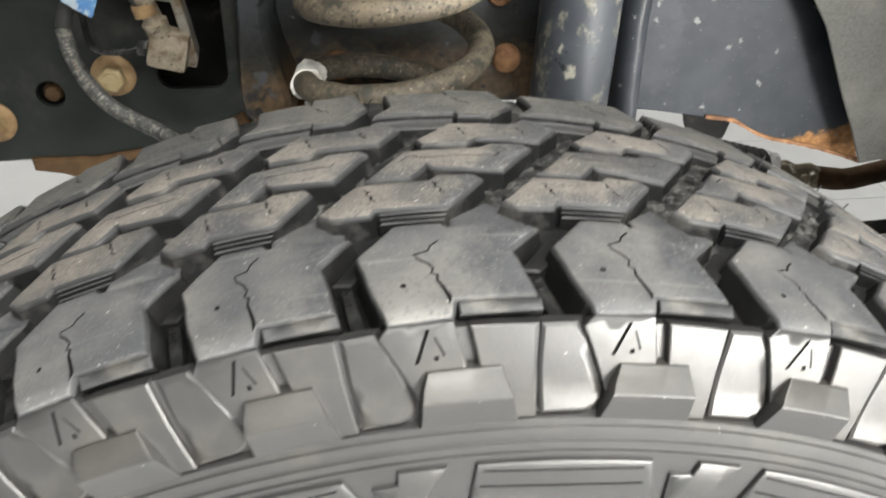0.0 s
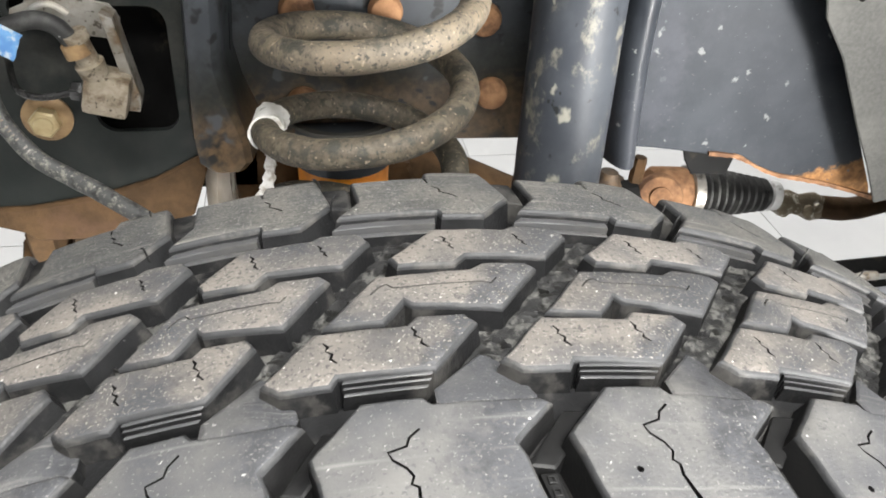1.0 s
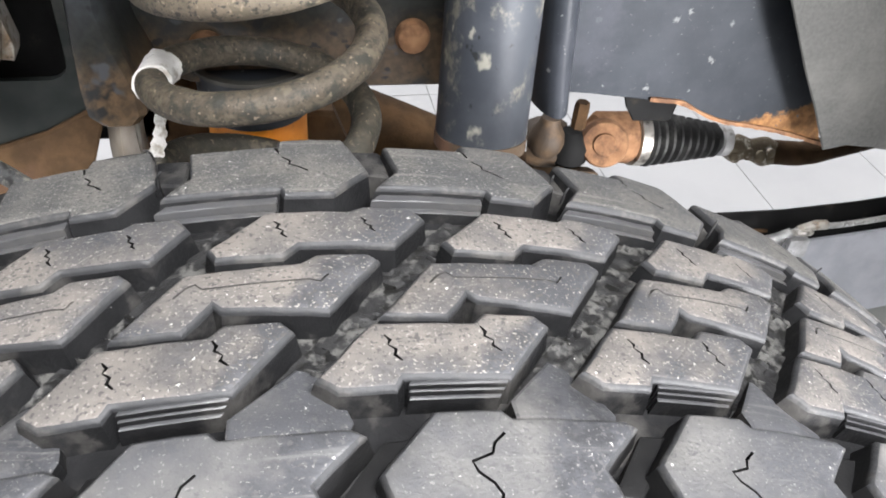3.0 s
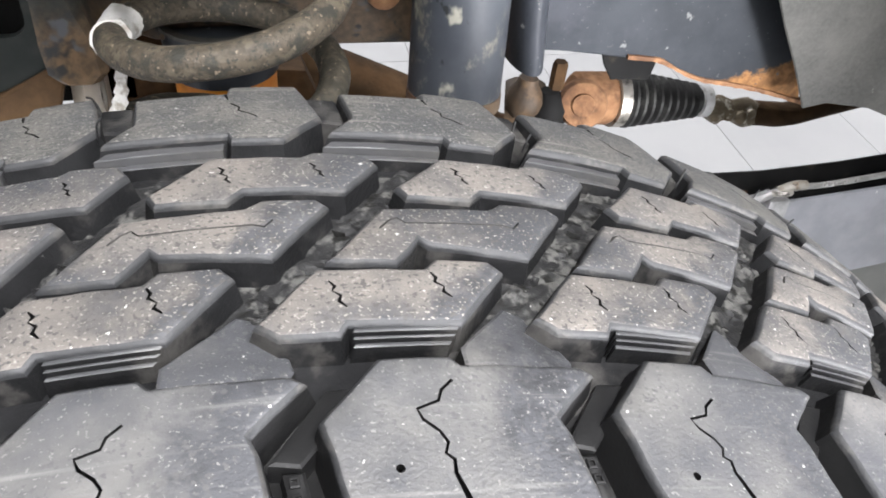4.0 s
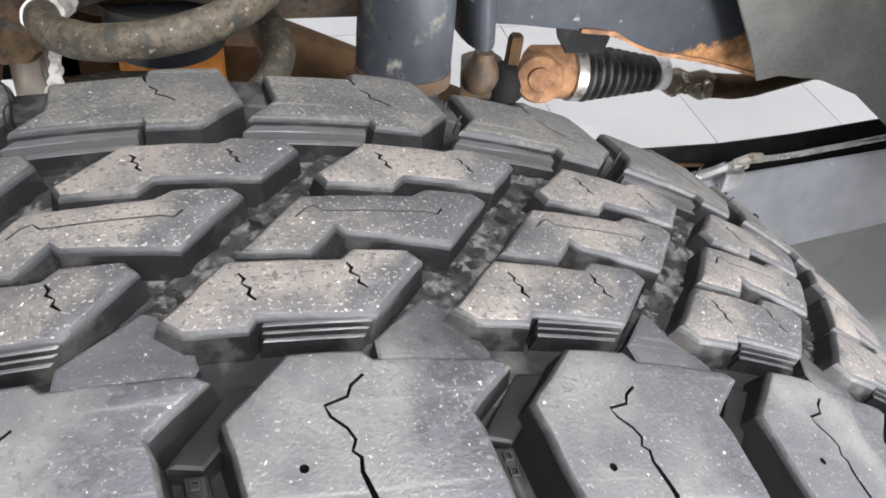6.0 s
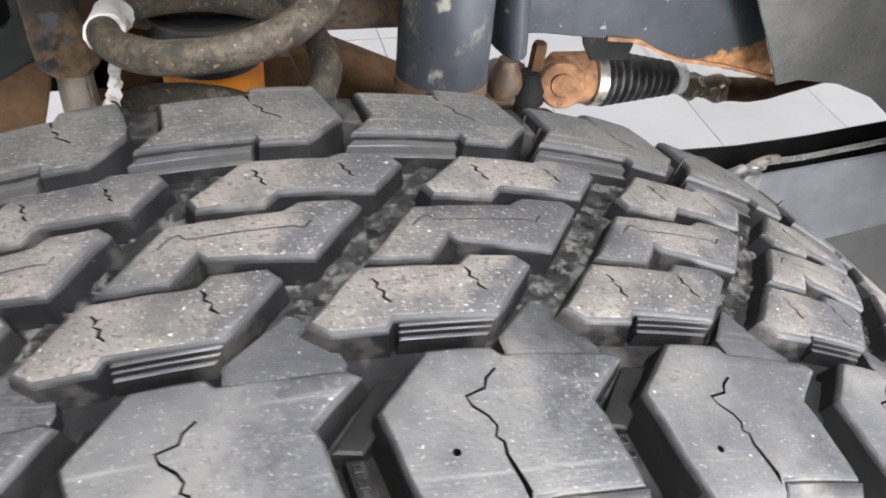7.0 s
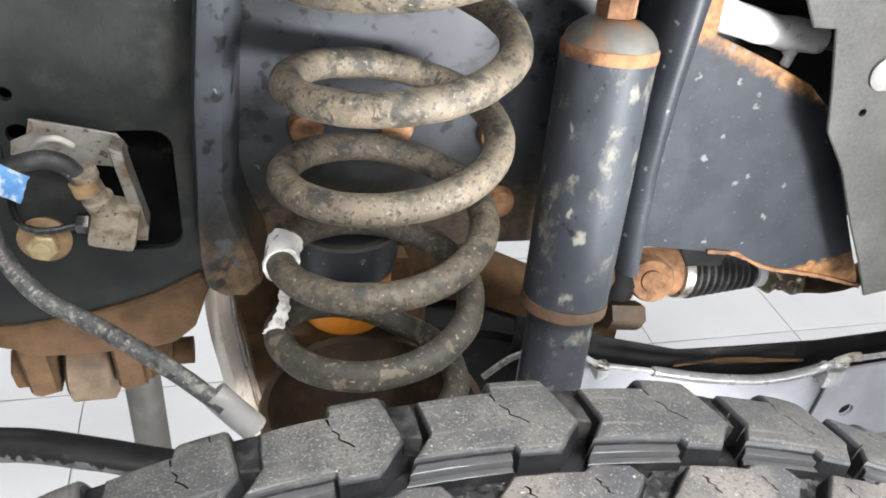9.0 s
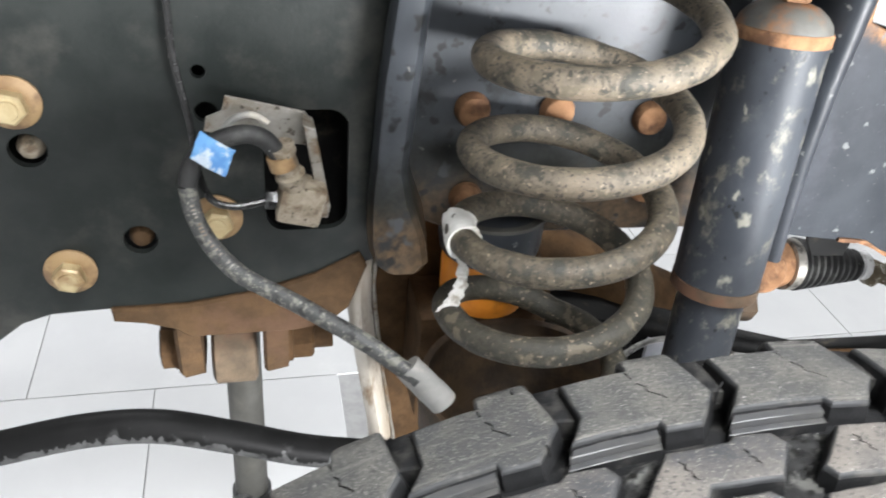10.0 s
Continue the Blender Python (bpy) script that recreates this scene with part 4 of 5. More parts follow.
# ---------------------------------------------------------------- gusset and shield
def build_gusset():
    gusset = thing("crossmember_gusset", "blue-grey steel gusset plate with rusty torn edges", "bracket")
    bm = bmesh.new()
    rim = [(0.222, 0.703), (0.258, 0.699), (0.34, 0.686), (0.374, 0.669), (0.41, 0.660), (0.44, 0.653), (0.488, 0.638), (0.484, 0.65), (0.462, 0.69), (0.43, 0.75), (0.385, 0.83), (0.36, 0.852), (0.31, 0.875), (0.264, 0.894), (0.255, 1.1), (0.235, 1.1), (0.225, 0.9)]
    plate(bm, rim, [], upright(0.405), 0.005, 0.001)
    part("plate", bm, M_GUSSET, gusset)
    bm = bmesh.new()
    plate(bm, [(0.2105, 0.715), (0.34, 0.705), (0.42, 0.69), (0.74, 0.66), (0.74, 1.18), (0.2105, 1.18)], [], upright(0.462), 0.006, 0.001)
    part("inner_panel", bm, M_BLACK, gusset, "black inner panel")
    # added near-black plate in place of the shadow between gusset and boot
    bm = bmesh.new()
    plate(bm, [(0.296, 0.692), (0.355, 0.684), (0.352, 0.672), (0.348, 0.654), (0.312, 0.656), (0.302, 0.672)], [], upright(0.43), 0.004, 0.001)
    part("lower_flange", bm, M_PITCH, gusset, "added black plate for the shade above the boot")
    # rolled edge that stands out towards the wheel
    bm = bmesh.new()
    rows = [(0.706, 0.199, 0.229), (0.74, 0.194, 0.228), (0.80, 0.190, 0.226), (0.86, 0.190, 0.228), (0.94, 0.193, 0.236), (1.1, 0.2, 0.25)]
    cols = []
    for z, x0, x1 in rows:
        ring = []
        for k in range(13):
            a = radians(180 + 15 * k * 0.98)
            ring.append((x0 + (x1 - x0) * (0.5 + 0.5 * math.cos(a)), 0.4 + 0.045 * math.sin(a), z))
        back = [(x1 - 0.003, 0.404, z), (x0 + 0.003, 0.404, z)]
        cols.append([bm.verts.new(p) for p in ring + back])
    n = len(cols[0])
    for a, b in zip(cols, cols[1:]):
        for k in range(n):
            bm.faces.new((a[k], a[(k + 1) % n], b[(k + 1) % n], b[k]))
    bm.faces.new(cols[0])
    bm.faces.new(cols[-1])
    part("rolled_edge", bm, M_GREY, gusset, "", 50)
    bm = bmesh.new()
    random.seed(5)
    edge = [(0.31, 0.6925), (0.34, 0.687), (0.374, 0.670), (0.405, 0.662), (0.44, 0.654), (0.49, 0.638)]
    line = spline([(x, 0, z) for x, z in edge], 8)
    up = [(p.x, p.z + 0.002 + 0.0012 * noise.noise(Vector((p.x * 60, 1, 2)))) for p in line]
    dn = [(p.x, p.z - 0.0012 - 0.001 * random.random()) for p in line]
    plate(bm, dn + up[::-1], [], upright(0.4025), 0.0095)
    part("rusty_edge", bm, M_RUST, gusset, "flaking orange rust along the edge")
    return gusset


build_gusset()


def build_shield():
    shield = thing("splash_shield", "dark grained plastic splash shield with a pale clip", "shield")
    bm = bmesh.new()
    rim = [(0.305, 0.933), (0.318, 0.912), (0.337, 0.911), (0.352, 0.862), (0.362, 0.826), (0.388, 0.792), (0.422, 0.73), (0.445, 0.692), (0.466, 0.653), (0.488, 0.657), (0.532, 0.649), (0.575, 0.631), (0.64, 0.582), (0.75, 0.5), (0.75, 1.15), (0.29, 1.15)]
    plate(bm, rim, [circle(0.387, 0.843, 0.0035, 10)], upright(0.37), 0.004, 0.001)
    part("sheet", bm, M_SHIELD, shield)
    bm = bmesh.new()
    lathe(bm, [(0, 0.014), (0.002, 0.014), (0.004, 0.011), (0.0045, 0.002)], (0.394, 0.37, 0.876), (0.394, 0.36, 0.876), 24)
    part("clip", bm, M_SLEEVE, shield, "pale round push clip")
    return shield


build_shield()


def build_wrapped_pipe():
    pipe = thing("wrapped_pipe", "pipe wrapped in torn silver tape", "pipe")
    bm = bmesh.new()
    line = spline([(0.24, 0.44, 0.915), (0.283, 0.435, 0.90), (0.33, 0.432, 0.888), (0.372, 0.43, 0.882)], 10)
    sweep(bm, line, 0.0135, 20, 0, 0.002)
    part("tape", bm, M_TAPE, pipe)
    bm = bmesh.new()
    sweep(bm, spline([(0.365, 0.43, 0.883), (0.41, 0.432, 0.878), (0.5, 0.436, 0.87)], 6), 0.009, 16)
    part("core", bm, M_BOOT, pipe, "dark bare pipe end")
    bm = bmesh.new()
    sweep(bm, spline([(0.346, 0.428, 0.878), (0.348, 0.427, 0.868), (0.345, 0.427, 0.858)], 4), [0.006] * 4 + [0.004] * 4 + [0.001], 10, 0, 0.002)
    part("tape_tail", bm, M_TAPE, pipe)
    return pipe


build_wrapped_pipe()


# ---------------------------------------------------------------- steering link
def build_link():
    link = thing("steering_link", "rusty steering link with a ribbed black rubber boot", "steering link")
    a, b = Vector((0.316, 0.52, 0.586)), Vector((0.64, 0.532, 0.55))
    d = (b - a).normalized()
    bm = bmesh.new()
    lathe(bm, [(0.0, 0.022), (0.004, 0.026), (0.038, 0.027), (0.043, 0.025), (0.05, 0.02)], a, b, 28)
    part("eye", bm, M_RUST, link, "orange rusty eye")
    bm = bmesh.new()
    lathe(bm, [(0, 0.024), (0.012, 0.0245), (0.016, 0.022), (0.0165, 0.012), (0.0185, 0.011), (0.019, 0.002)], (0.322, 0.506, 0.588), (0.310, 0.459, 0.605), 28)
    part("pin_cap", bm, M_RUST, link, "orange rusty pin cap")
    prof = [(0.046, 0.02)]
    for k in range(9):
        s = 0.056 + 0.0098 * k
        r = 0.0300 - 0.0014 * k
        prof += [(s, r - 0.005), (s + 0.0032, r), (s + 0.006, r), (s + 0.0088, r - 0.005)]
    prof += [(0.148, 0.014), (0.151, 0.012)]
    bm = bmesh.new()
    lathe(bm, prof, a, b, 36)
    part("boot", bm, M_BOOT, link, "ribbed black rubber boot")
    bm = bmesh.new()
    lathe(bm, [(0.043, 0.026), (0.0435, 0.0292), (0.0545, 0.0292), (0.055, 0.026)], a, b, 30)
    part("clamp", bm, M_STEEL, link, "worn shiny steel clamp")
    bm = bmesh.new()
    lathe(bm, [(0.146, 0.0145), (0.147, 0.017), (0.157, 0.017), (0.158, 0.0145)], a, b, 24)
    part("clamp", bm, M_TAPE, link, "shiny steel clamp")
    bm = bmesh.new()
    low = lambda s, sag: a + d * s - Vector((0, 0, sag))
    sweep(bm, [low(0.146, 0.006), low(0.158, 0.008), low(0.172, 0.010), low(0.188, 0.011), low(0.206, 0.012), low(0.222, 0.013)], [0.007, 0.011, 0.0145, 0.0135, 0.015, 0.012], 18, 0, 0.005)
    for s, way, r in ((0.166, -0.5, 0.007), (0.181, 0.2, 0.0075), (0.197, -0.3, 0.008), (0.208, 0.5, 0.006)):
        p = low(s, 0.011) + Vector((0, -0.009, 0.006 * way))
        lathe(bm, [(0, r * 0.6), (0.002, r), (0.006, r * 0.9), (0.008, r * 0.4)], p, p + Vector((0.1 * way, -1, 0.2)), 10)
    part("adjuster", bm, M_GOLD, link, "tarnished lumpy adjuster nut")
    bm = bmesh.new()
    sweep(bm, spline([low(0.215, 0.013), low(0.24, 0.014), low(0.265, 0.013), low(0.31, 0.0), low(0.6, -0.09)], 6), 0.0138, 16, 0, 0.001)
    part("rod", bm, M_RUST_MID, link, "brown rusty rod")
    return link


build_link()


# ---------------------------------------------------------------- axle
def build_axle():
    axle = thing("axle_housing", "brown rusty axle housing", "axle")
    bm = bmesh.new()
    sweep(bm, spline([(-0.06, 0.60, 0.625), (0.07, 0.585, 0.575), (0.19, 0.568, 0.524), (0.30, 0.55, 0.478)], 10), 0.044, 28)
    part("tube", bm, M_RUST_DARK, axle)
    bm = bmesh.new()
    rim = [(-0.122, 0.70), (-0.05, 0.70), (0.0, 0.66), (0.05, 0.655), (0.07, 0.60), (0.07, 0.40), (-0.09, 0.40), (-0.10, 0.55)]
    plate(bm, rim, [], upright(0.47), 0.05, 0.004)
    part("spring_seat_web", bm, M_RUST_DARK, axle)
    bm = bmesh.new()
    line = spline([(-0.110, 0.455, 0.72), (-0.115, 0.45, 0.64), (-0.106, 0.45, 0.56), (-0.09, 0.45, 0.46), (-0.085, 0.45, 0.40)], 8)
    vv = [[bm.verts.new(p + Vector(o)) for o in ((-0.018, -0.014, 0), (-0.008, -0.02, 0), (0.003, -0.008, 0), (0.005, 0.02, 0), (-0.018, 0.02, 0))] for p in line]
    for p, q in zip(vv, vv[1:]):
        for k in range(5):
            bm.faces.new((p[k], p[(k + 1) % 5], q[(k + 1) % 5], q[k]))
    bm.faces.new(vv[0])
    bm.faces.new(vv[-1])
    part("edge_strap", bm, M_STRAP, axle, "dirt-stained strap, floor reflection painted in as a pale tone", 60)
    bm = bmesh.new()
    sweep(bm, spline([(-0.108, 0.444, 0.70), (-0.110, 0.441, 0.64), (-0.101, 0.441, 0.56), (-0.085, 0.441, 0.46), (-0.080, 0.441, 0.4)], 8), 0.0018, 8, 0, 0.001)
    part("edge_lip", bm, M_LEAF, axle, "pale worn plate edge")
    bm = bmesh.new()
    lathe(bm, [(-0.06, 0.06), (-0.02, 0.084), (0.02, 0.088), (0.026, 0.086), (0.024, 0.081), (0.0, 0.076), (-0.035, 0.06)], (-0.006, 0.308, 0.612), (-0.004, 0.31, 0.672), 40)
    part("spring_cup", bm, M_CUP, axle)
    # added near-black sheet that stands for the shade below the axle tube
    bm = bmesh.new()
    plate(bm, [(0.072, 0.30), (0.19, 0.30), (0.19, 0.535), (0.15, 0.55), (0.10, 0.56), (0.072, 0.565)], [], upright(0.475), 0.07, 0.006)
    part("lower_housing", bm, M_PITCH, axle, "added black sheet for the shade below the axle")
    bm = bmesh.new()
    box(bm, -0.075, 0.03, 0.40, 0.466, 0.52, 0.634, 0.004)
    box(bm, -0.045, -0.038, 0.385, 0.402, 0.52, 0.63, 0.002)
    part("stop_bracket", bm, M_RUST_DARK, axle)
    bm = bmesh.new()
    lathe(bm, [(0.0102, 0.030), (0.0115, 0.036), (0.02, 0.039), (0.04, 0.039), (0.064, 0.0395)], (-0.014, 0.43, 0.624), (-0.014, 0.43, 0.69), 30)
    part("bump_stop", bm, M_ORANGE, axle, "orange rubber bump stop")
    bm = bmesh.new()
    lathe(bm, [(0.0642, 0.036), (0.0645, 0.042), (0.076, 0.044), (0.105, 0.044)], (-0.014, 0.43, 0.624), (-0.014, 0.43, 0.69), 30)
    part("bump_stop_cup", bm, M_GREY, axle, "dark steel cup")
    bm = bmesh.new()
    lathe(bm, [(0.103, 0.0442), (0.1032, 0.0468), (0.1062, 0.0468), (0.1064, 0.0405), (0.1045, 0.040)], (-0.014, 0.43, 0.624), (-0.014, 0.43, 0.69), 36)
    part("cup_rim", bm, M_POST, axle, "dull grey rolled rim")
    bm = bmesh.new()
    lathe(bm, [(0, 0.022), (0.01, 0.026), (0.03, 0.026), (0.04, 0.02)], (0.25, 0.53, 0.578), (0.30, 0.515, 0.582), 20)
    lathe(bm, [(-0.021, 0.004), (-0.017, 0.011), (-0.008, 0.0175), (0.0, 0.019), (0.009, 0.0165), (0.017, 0.011), (0.024, 0.0095)], (0.262, 0.507, 0.594), (0.268, 0.51, 0.66), 24)
    part("knuckle", bm, M_CUP, axle, "rusty knuckle end")
    bm = bmesh.new()
    hexagon(bm, (0.272, 0.487, 0.556), (1, 0, -0.12), 0.028, 0.04)
    part("nut", bm, M_CUP, axle, "oily brown nut")
    bm = bmesh.new()
    hexagon(bm, (0.290, 0.50, 0.610), (0.05, 0, 1), 0.013, 0.028)
    part("nut", bm, M_RUST_DARK, axle, "rusty castle nut")
    bm = bmesh.new()
    lathe(bm, [(-0.02, 0.012), (-0.012, 0.019), (0.004, 0.02), (0.016, 0.013), (0.02, 0.009)], (0.288, 0.508, 0.582), (0.288, 0.508, 0.65), 20)
    part("joint_boot", bm, M_PITCH, axle, "black rubber joint boot")
    return axle


build_axle()


def build_arm_mount():
    mount = thing("control_arm_mount", "rusty bracket holding a control arm bushing", "bracket")
    bm = bmesh.new()
    rim = [(-0.318, 0.672), (-0.317, 0.66), (-0.294, 0.656), (-0.274, 0.649), (-0.262, 0.640), (-0.18, 0.640), (-0.155, 0.645), (-0.138, 0.66), (-0.124, 0.70), (-0.13, 0.712), (-0.165, 0.694), (-0.212, 0.68), (-0.264, 0.672)]
    plate(bm, rim, [], upright(0.39), 0.05, 0.002)
    part("saddle", bm, M_RUST_MID, mount)
    for x0, x1 in ((-0.276, -0.25), (-0.207, -0.18)):
        bm = bmesh.new()
        rim = [(0.395, 0.645), (0.48, 0.645), (0.475, 0.588), (0.46, 0.572), (0.42, 0.572), (0.405, 0.588)]
        plate(bm, rim, [], (lambda xa: (lambda y, z, dd: (xa + dd, y, z)))(x0), x1 - x0 - 0.006, 0.003)
        part("ear", bm, M_RUST_MID, mount)
    bm = bmesh.new()
    lathe(bm, [(0, 0.028), (0.003, 0.033), (0.035, 0.033), (0.038, 0.028)], (-0.25, 0.442, 0.587), (-0.2, 0.442, 0.587), 36)
    part("bushing", bm, M_RUST_DIRT, mount, "dirt-coated bushing")
    bm = bmesh.new()
    lathe(bm, [(0, 0.022), (0.004, 0.022), (0.0045, 0.012)], (-0.2762, 0.44, 0.594), (-0.4, 0.44, 0.594), 24)
    hexagon(bm, (-0.2804, 0.44, 0.594), (-1, 0, 0), 0.036, 0.012)
    part("bolt_head", bm, M_RUST_DARK, mount)
    bm = bmesh.new()
    lathe(bm, [(0, 0.022), (0.004, 0.022), (0.0045, 0.012)], (-0.1855, 0.44, 0.594), (-0.1, 0.44, 0.594), 24)
    hexagon(bm, (-0.181, 0.44, 0.594), (1, 0, 0), 0.034, 0.018)
    lathe(bm, [(0, 0.012), (0.016, 0.012)], (-0.1625, 0.44, 0.594), (-0.1, 0.44, 0.594), 16)
    part("nut", bm, M_RUST_DARK, mount)
    return mount


build_arm_mount()


# ---------------------------------------------------------------- brake hose
def build_hose():
    hose = thing("brake_hose", "dirty black rubber brake hose with a milky end sleeve", "brake hose")
    pts = [(-0.112, 0.24, 0.716), (-0.121, 0.245, 0.722), (-0.146, 0.262, 0.734), (-0.179, 0.285, 0.744), (-0.2, 0.298, 0.750), (-0.221, 0.308, 0.760), (-0.237, 0.318, 0.776), (-0.245, 0.325, 0.793), (-0.248, 0.33, 0.811), (-0.244, 0.334, 0.825), (-0.233, 0.336, 0.836), (-0.221, 0.337, 0.841), (-0.209, 0.338, 0.842), (-0.198, 0.338, 0.837), (-0.190, 0.338, 0.824)]
    bm = bmesh.new()
    sweep(bm, spline(pts[:9], 6), 0.0059, 16, 0, 0.0006)
    part("hose", bm, M_HOSE, hose)
    bm = bmesh.new()
    sweep(bm, spline(pts[8:], 6), 0.0060, 16)
    part("upper_hose", bm, M_BOOT, hose, "cleaner black upper hose")
    bm = bmesh.new()
    sweep(bm, [Vector((-0.191, 0.338, 0.827)), Vector((-0.1885, 0.338, 0.818))], 0.0086, 18)
    part("collar", bm, M_COPPER, hose, "brown crimped collar")
    bm = bmesh.new()
    line = spline(pts[5:9], 8)
    for k in range(2, len(line) - 2):
        if k % 5 != 4:
            c = line[k] + Vector((0.1, -0.8, 0.6)).normalized() * 0.0062
            ahead = (line[k + 1] - line[k]).normalized()
            side = ahead.cross(Vector((0.1, -0.8, 0.6))).normalized()
            quad = [bm.verts.new(c + ahead * 0.0006 * a + side * 0.0013 * b) for a, b in ((-1, -1), (1, -1), (1, 1), (-1, 1))]
            bm.faces.new(quad)
    part("printing", bm, M_LEAF, hose, "pale printed code bars")
    bm = bmesh.new()
    sweep(bm, spline([(-0.118, 0.247, 0.722), (-0.106, 0.241, 0.71), (-0.099, 0.239, 0.703), (-0.0945, 0.237, 0.6975)], 5), 0.0092, 18, 0, 0.001)
    part("sleeve", bm, M_SLEEVE, hose, "milky plastic sleeve")
    bm = bmesh.new()
    box(bm, -0.192, -0.162, 0.335, 0.36, 0.774, 0.803, 0.004, Matrix.Translation((-0.177, 0.345, 0.79)) @ pose(0, 0, 0, 0, 14, 0) @ Matrix.Translation((0.177, -0.345, -0.79)))
    lathe(bm, [(0, 0.009), (0.01, 0.010), (0.011, 0.0075), (0.026, 0.007), (0.027, 0.0085), (0.033, 0.0085)], (-0.182, 0.343, 0.802), (-0.190, 0.338, 0.835), 18)
    part("fitting", bm, M_CASTING, hose, "dirt-coated brass fitting block")
    bm = bmesh.new()
    hexagon(bm, (-0.193, 0.347, 0.789), (-1, 0, 0.1), 0.012, 0.008)
    sweep(bm, spline([(-0.197, 0.347, 0.789), (-0.22, 0.345, 0.786), (-0.236, 0.35, 0.79), (-0.244, 0.37, 0.803), (-0.247, 0.38, 0.83), (-0.254, 0.386, 0.874), (-0.2545, 0.386, 0.91), (-0.256, 0.386, 1.1)], 8), 0.0025, 10)
    part("metal_line", bm, M_LINE, hose, "thin black metal brake line")
    bm = bmesh.new()
    turn = Matrix.Translation((-0.231, 0.3225, 0.836)) @ pose(0, 0, 0, -22, 30, -12)
    sheet = {}
    for i in range(7):
        for j in range(6):
            x, z = (i / 6 - 0.5) * 0.0235, (j / 5 - 0.5) * 0.0175
            x, z = x + 0.0012 * noise.noise(Vector((i * 0.8, j * 1.1, 3))) - 0.18 * z, z + 0.0012 * noise.noise(Vector((i, j, 9)))
            y = 0.0035 * noise.noise(Vector((i * 0.35, j * 0.3, 5))) + 0.0012 * abs(i - 2.5)
            for side in (0, 1):
                sheet[i, j, side] = bm.verts.new(turn @ Vector((x, y + 0.0005 * side, z)))
    for i in range(6):
        for j in range(5):
            bm.faces.new([sheet[i + a, j + b, 0] for a, b in ((0, 0), (1, 0), (1, 1), (0, 1))])
            bm.faces.new([sheet[i + a, j + b, 1] for a, b in ((0, 1), (1, 1), (1, 0), (0, 0))])
    rim = [(i, 0) for i in range(6)] + [(6, j) for j in range(5)] + [(i, 5) for i in range(6, 0, -1)] + [(0, j) for j in range(5, 0, -1)]
    for p, q in zip(rim, rim[1:] + rim[:1]):
        bm.faces.new([sheet[p + (1,)], sheet[q + (1,)], sheet[q + (0,)], sheet[p + (0,)]])
    part("tag", bm, M_BLUE_TAG, hose, "pale blue paper tag")
    return hose


build_hose()


def build_hose_bracket():
    br = thing("hose_bracket", "bent dirt-stained steel hose bracket on the chassis rail", "bracket")
    bm = bmesh.new()
    rim = [(-0.238, 0.828), (-0.236, 0.838), (-0.226, 0.842), (-0.223, 0.853), (-0.172, 0.841), (-0.166, 0.831), (-0.170, 0.816), (-0.2, 0.820), (-0.215, 0.822)]
    plate(bm, rim, [], upright(0.372), 0.003, 0.0006)
    part("top_leaf", bm, M_LEAF, br)
    bm = bmesh.new()
    plate(bm, [(-0.175, 0.842), (-0.167, 0.838), (-0.157, 0.78), (-0.159, 0.771), (-0.167, 0.772), (-0.168, 0.80)], [], upright(0.350), 0.02, 0.0006)
    part("side_leaf", bm, M_LEAF, br)
    bm = bmesh.new()
    sweep(bm, spline([(-0.225, 0.362, 0.834), (-0.217, 0.360, 0.843), (-0.206, 0.360, 0.845), (-0.197, 0.362, 0.838)], 5), 0.0022, 10)
    part("clip", bm, M_SLEEVE, br, "pale spring clip")
    return br


build_hose_bracket()


# ---------------------------------------------------------------- bars and arm below
def build_sway_bar():
    bar = thing("anti_roll_bar", "black painted anti-roll bar, its dusty underside painted lighter as floor bounce", "bar")
    line = spline([(-0.8, 0.46, 0.426), (-0.55, 0.435, 0.471), (-0.435, 0.425, 0.503), (-0.36, 0.42, 0.52), (-0.30, 0.418, 0.519), (-0.24, 0.418, 0.498), (-0.17, 0.42, 0.468), (-0.08, 0.43, 0.436)], 40)
    bm = bmesh.new()
    sweep(bm, line, 0.0152, 56)
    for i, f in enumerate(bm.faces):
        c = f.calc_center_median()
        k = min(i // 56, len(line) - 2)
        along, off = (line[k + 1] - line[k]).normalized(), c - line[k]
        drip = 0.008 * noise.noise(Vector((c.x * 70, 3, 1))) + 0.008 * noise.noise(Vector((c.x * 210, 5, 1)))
        # downward faces get the lighter paint that imitates floor bounce
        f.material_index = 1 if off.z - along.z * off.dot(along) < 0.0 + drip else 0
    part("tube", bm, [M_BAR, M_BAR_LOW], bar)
    return bar


build_sway_bar()


def build_post():
    post = thing("support_post", "grey metal support post standing on the tiles", "post")
    bm = bmesh.new()
    lathe(bm, [(0.16, 0.0215), (0.6, 0.0215)], (-0.232, 0.65, 0), (-0.232, 0.65, 1), 28)
    part("tube", bm, M_POST, post)
    bm = bmesh.new()
    lathe(bm, [(0.0, 0.05), (0.006, 0.05), (0.008, 0.028), (0.1595, 0.026)], (-0.232, 0.65, 0), (-0.232, 0.65, 1), 28)
    part("foot", bm, M_BOOT, post, "black foot")
    return post


build_post()


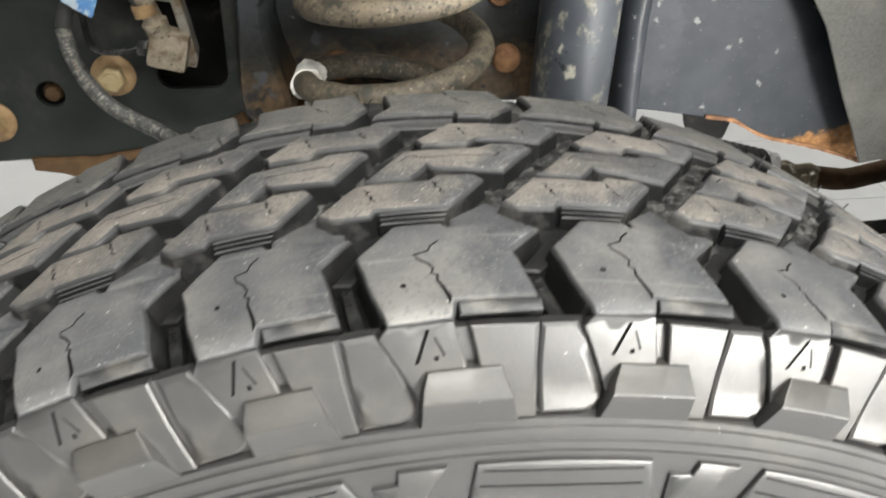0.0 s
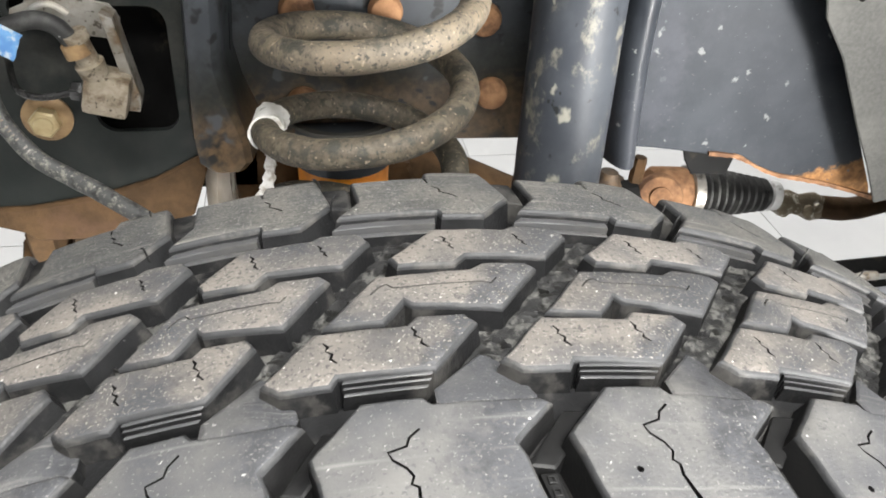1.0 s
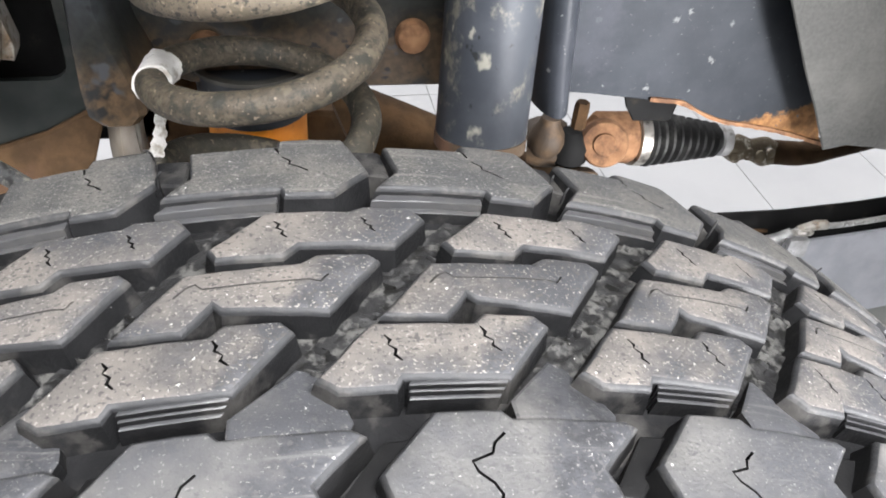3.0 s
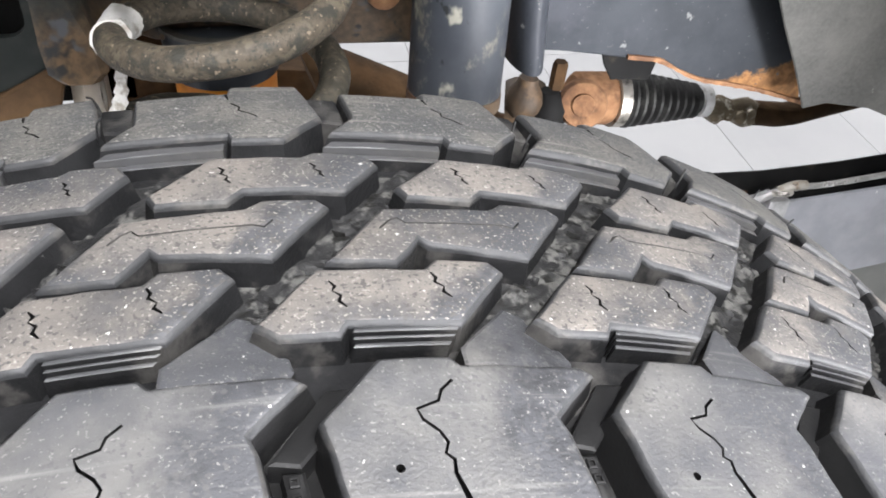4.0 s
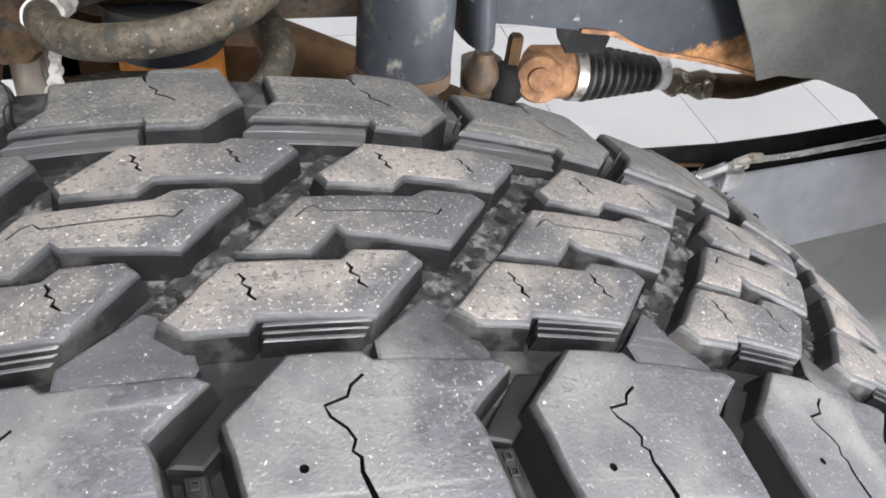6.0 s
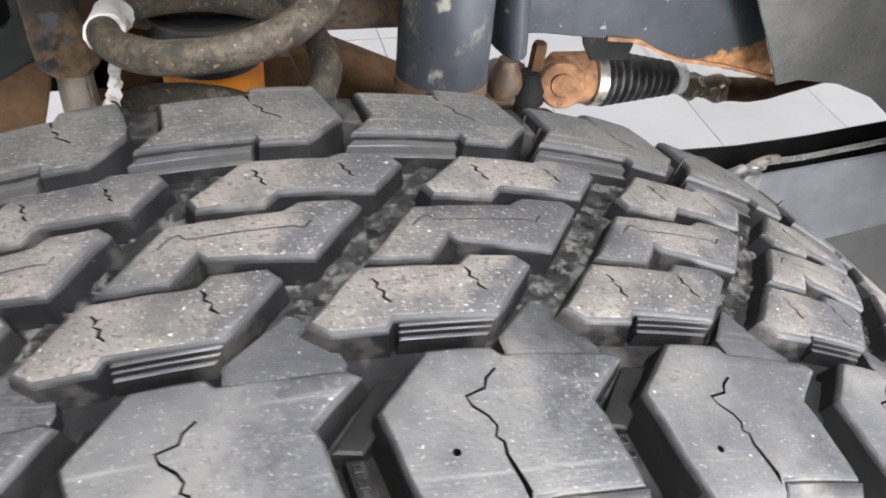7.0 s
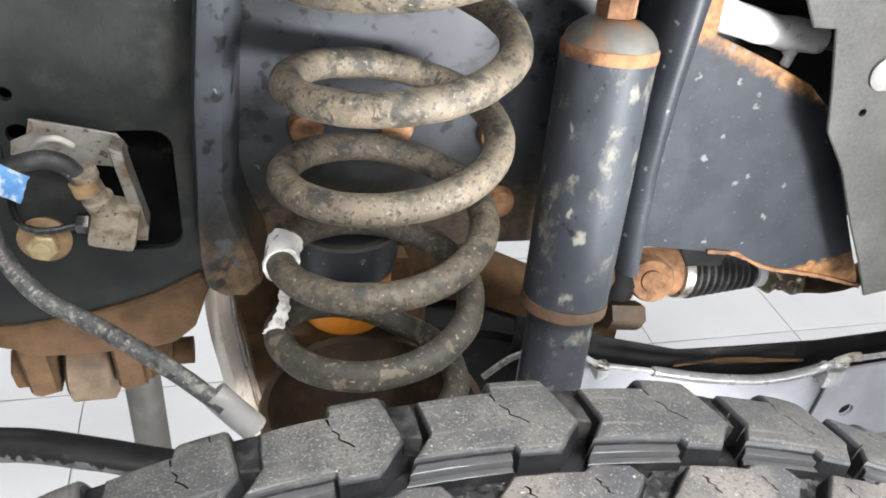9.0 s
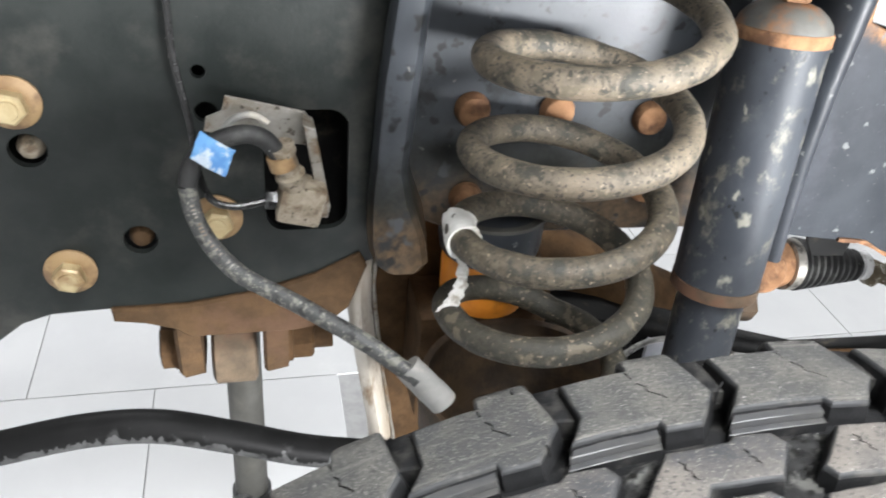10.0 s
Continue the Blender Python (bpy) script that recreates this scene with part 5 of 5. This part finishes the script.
def build_arm():
    arm = thing("suspension_beam", "silver-grey pressed steel suspension beam with a cavity shaded in near-black", "suspension beam")
    bm = bmesh.new()
    top = [(0.15, 0.585), (0.22, 0.566), (0.26, 0.550), (0.325, 0.531), (0.393, 0.518), (0.475, 0.513), (0.576, 0.521), (0.75, 0.535)]
    low = [(0.75, 0.425), (0.62, 0.405), (0.5, 0.40), (0.3, 0.44), (0.15, 0.5)]
    plate(bm, low[::-1] + top[::-1], [circle(0.553, 0.452, 0.009, 16)], upright(0.41), 0.004, 0.001)
    part("face", bm, M_ARM, arm)
    bm = bmesh.new()
    plate(bm, [(0.40, 0.0), (0.95, 0.0), (0.95, 0.45), (0.75, 0.43), (0.62, 0.41), (0.5, 0.405), (0.43, 0.42)], [], upright(0.4155), 0.02, 0.002)
    part("lower_panel", bm, M_PANEL, arm, "dull dark lower panel")
    # added black disc, so that the open hole looks dark
    bm = bmesh.new()
    lathe(bm, [(0, 0.0088), (0.0009, 0.0088)], (0.553, 0.4145, 0.452), (0.553, 0.5, 0.452), 20)
    part("hole_plug", bm, M_PITCH, arm, "added black disc that darkens a hole")
    # the cavity's shade is put into this wall's near-black colour
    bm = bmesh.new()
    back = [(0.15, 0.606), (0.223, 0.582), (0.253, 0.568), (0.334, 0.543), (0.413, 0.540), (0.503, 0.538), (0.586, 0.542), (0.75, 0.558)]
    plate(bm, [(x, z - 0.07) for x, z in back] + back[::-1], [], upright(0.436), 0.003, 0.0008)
    part("rear_wall", bm, M_PITCH, arm, "rear wall in near-black for the cavity's shade")
    bm = bmesh.new()
    sweep(bm, spline([(0.33, 0.43, 0.527), (0.38, 0.43, 0.529), (0.43, 0.43, 0.524), (0.487, 0.43, 0.517)], 6), [0.0012] * 6 + [0.0032] * 7 + [0.002] * 6, 8)
    part("rust_seam", bm, M_RUST_DARK, arm, "brown rusty seam")
    return arm


build_arm()


def build_cable():
    cable = thing("sensor_cable", "ribbed sensor cable clipped along the suspension beam", "cable")
    pts = spline([(0.112, 0.40, 0.566), (0.142, 0.40, 0.589), (0.18, 0.398, 0.592), (0.211, 0.398, 0.58), (0.228, 0.398, 0.569), (0.252, 0.398, 0.563), (0.283, 0.398, 0.555), (0.35, 0.398, 0.537), (0.418, 0.398, 0.527), (0.469, 0.398, 0.532), (0.506, 0.398, 0.544), (0.56, 0.40, 0.544), (0.7, 0.40, 0.56)], 14)
    bm = bmesh.new()
    sweep(bm, pts, 0.003, 10)
    part("cable", bm, M_CABLE, cable)
    line = [p for p in pts if 0.283 < p.x < 0.492]
    ribs, rad = [], []
    for p, q in zip(line, line[1:]):
        for k in range(2):
            for f, r in ((0.0, 0.0036), (0.22, 0.0054), (0.55, 0.0054), (0.75, 0.0036)):
                ribs.append(p.lerp(q, (k + f) / 2))
                rad.append(r)
    bm = bmesh.new()
    sweep(bm, ribs, rad, 12)
    part("conduit", bm, M_CONDUIT, cable, "ribbed conduit")
    for x, z, w in ((0.23, 0.565, 0.012), (0.50, 0.53, 0.022)):
        bm = bmesh.new()
        box(bm, x - w / 2, x + w / 2, 0.3925, 0.409, z - w * 0.9, z + w * 0.1, 0.0015)
        clip = part("clip", bm, M_CONDUIT, cable, "bent steel clip")
        bm = bmesh.new()
        sweep(bm, spline([(x - w * 0.45, 0.406, z + w * 0.15), (x - w * 0.4, 0.395, z + w * 0.5), (x, 0.390, z + w * 0.62), (x + w * 0.4, 0.395, z + w * 0.5), (x + w * 0.45, 0.406, z + w * 0.15)], 5), w * 0.14, 8)
        part("band", bm, M_STEEL, clip, "bright steel band")
    bm = bmesh.new()
    sweep(bm, spline([(0.497, 0.404, 0.522), (0.506, 0.4065, 0.5), (0.506, 0.4075, 0.47), (0.502, 0.4075, 0.44)], 6), 0.0018, 8)
    part("drop_lead", bm, M_LINE, cable, "thin black lead")
    bm = bmesh.new()
    sweep(bm, spline([(0.497, 0.398, 0.541), (0.512, 0.397, 0.547), (0.525, 0.398, 0.546)], 5), 0.005, 12)
    part("connector", bm, M_LEAF, cable, "pale connector")
    return cable


build_cable()


# ---------------------------------------------------------------- floor tiles
def build_tiles():
    bm = bmesh.new()
    s = TILE / 2 - 0.001
    box(bm, -s, s, -s, s, -0.004, 0.0, 0.0012)
    first = part("tile", bm, M_TILE, floor, "", 0)
    data = first.data
    used = False
    for i in range(-5, 9):
        for j in range(-4, 10):
            ob = first if not used else new("tile", data)
            used = True
            ob.parent = floor
            ob.location = (0.0417 + TILE * (i + 0.5) - (0.115 if j < 0 and i < 0 else 0), 1.036 + TILE * (j + 0.5), 0)
    # the rest of the floor, with the same joints
    bm = bmesh.new()
    for i in range(-16, 16):
        for j in range(-19, 16):
            if -5 <= i < 9 and -4 <= j < 10:
                continue
            x = 0.0417 + TILE * (i + 0.5) - (0.115 if i < -5 and -4 <= j < 0 else 0)
            y = 1.036 + TILE * (j + 0.5)
            if abs(x) < 4.83 and -4.83 < y < 5.83:
                v = [bm.verts.new((x + a * s, y + b * s, z)) for z in (-0.0045, 0.0) for a, b in ((-1, -1), (1, -1), (1, 1), (-1, 1))]
                bm.faces.new(v[4:])
                for k in range(4):
                    bm.faces.new((v[k], v[(k + 1) % 4], v[4 + (k + 1) % 4], v[4 + k]))
    tagged(part("tile_field", bm, M_TILE, floor, "", 0), kind="stuff")


build_tiles()
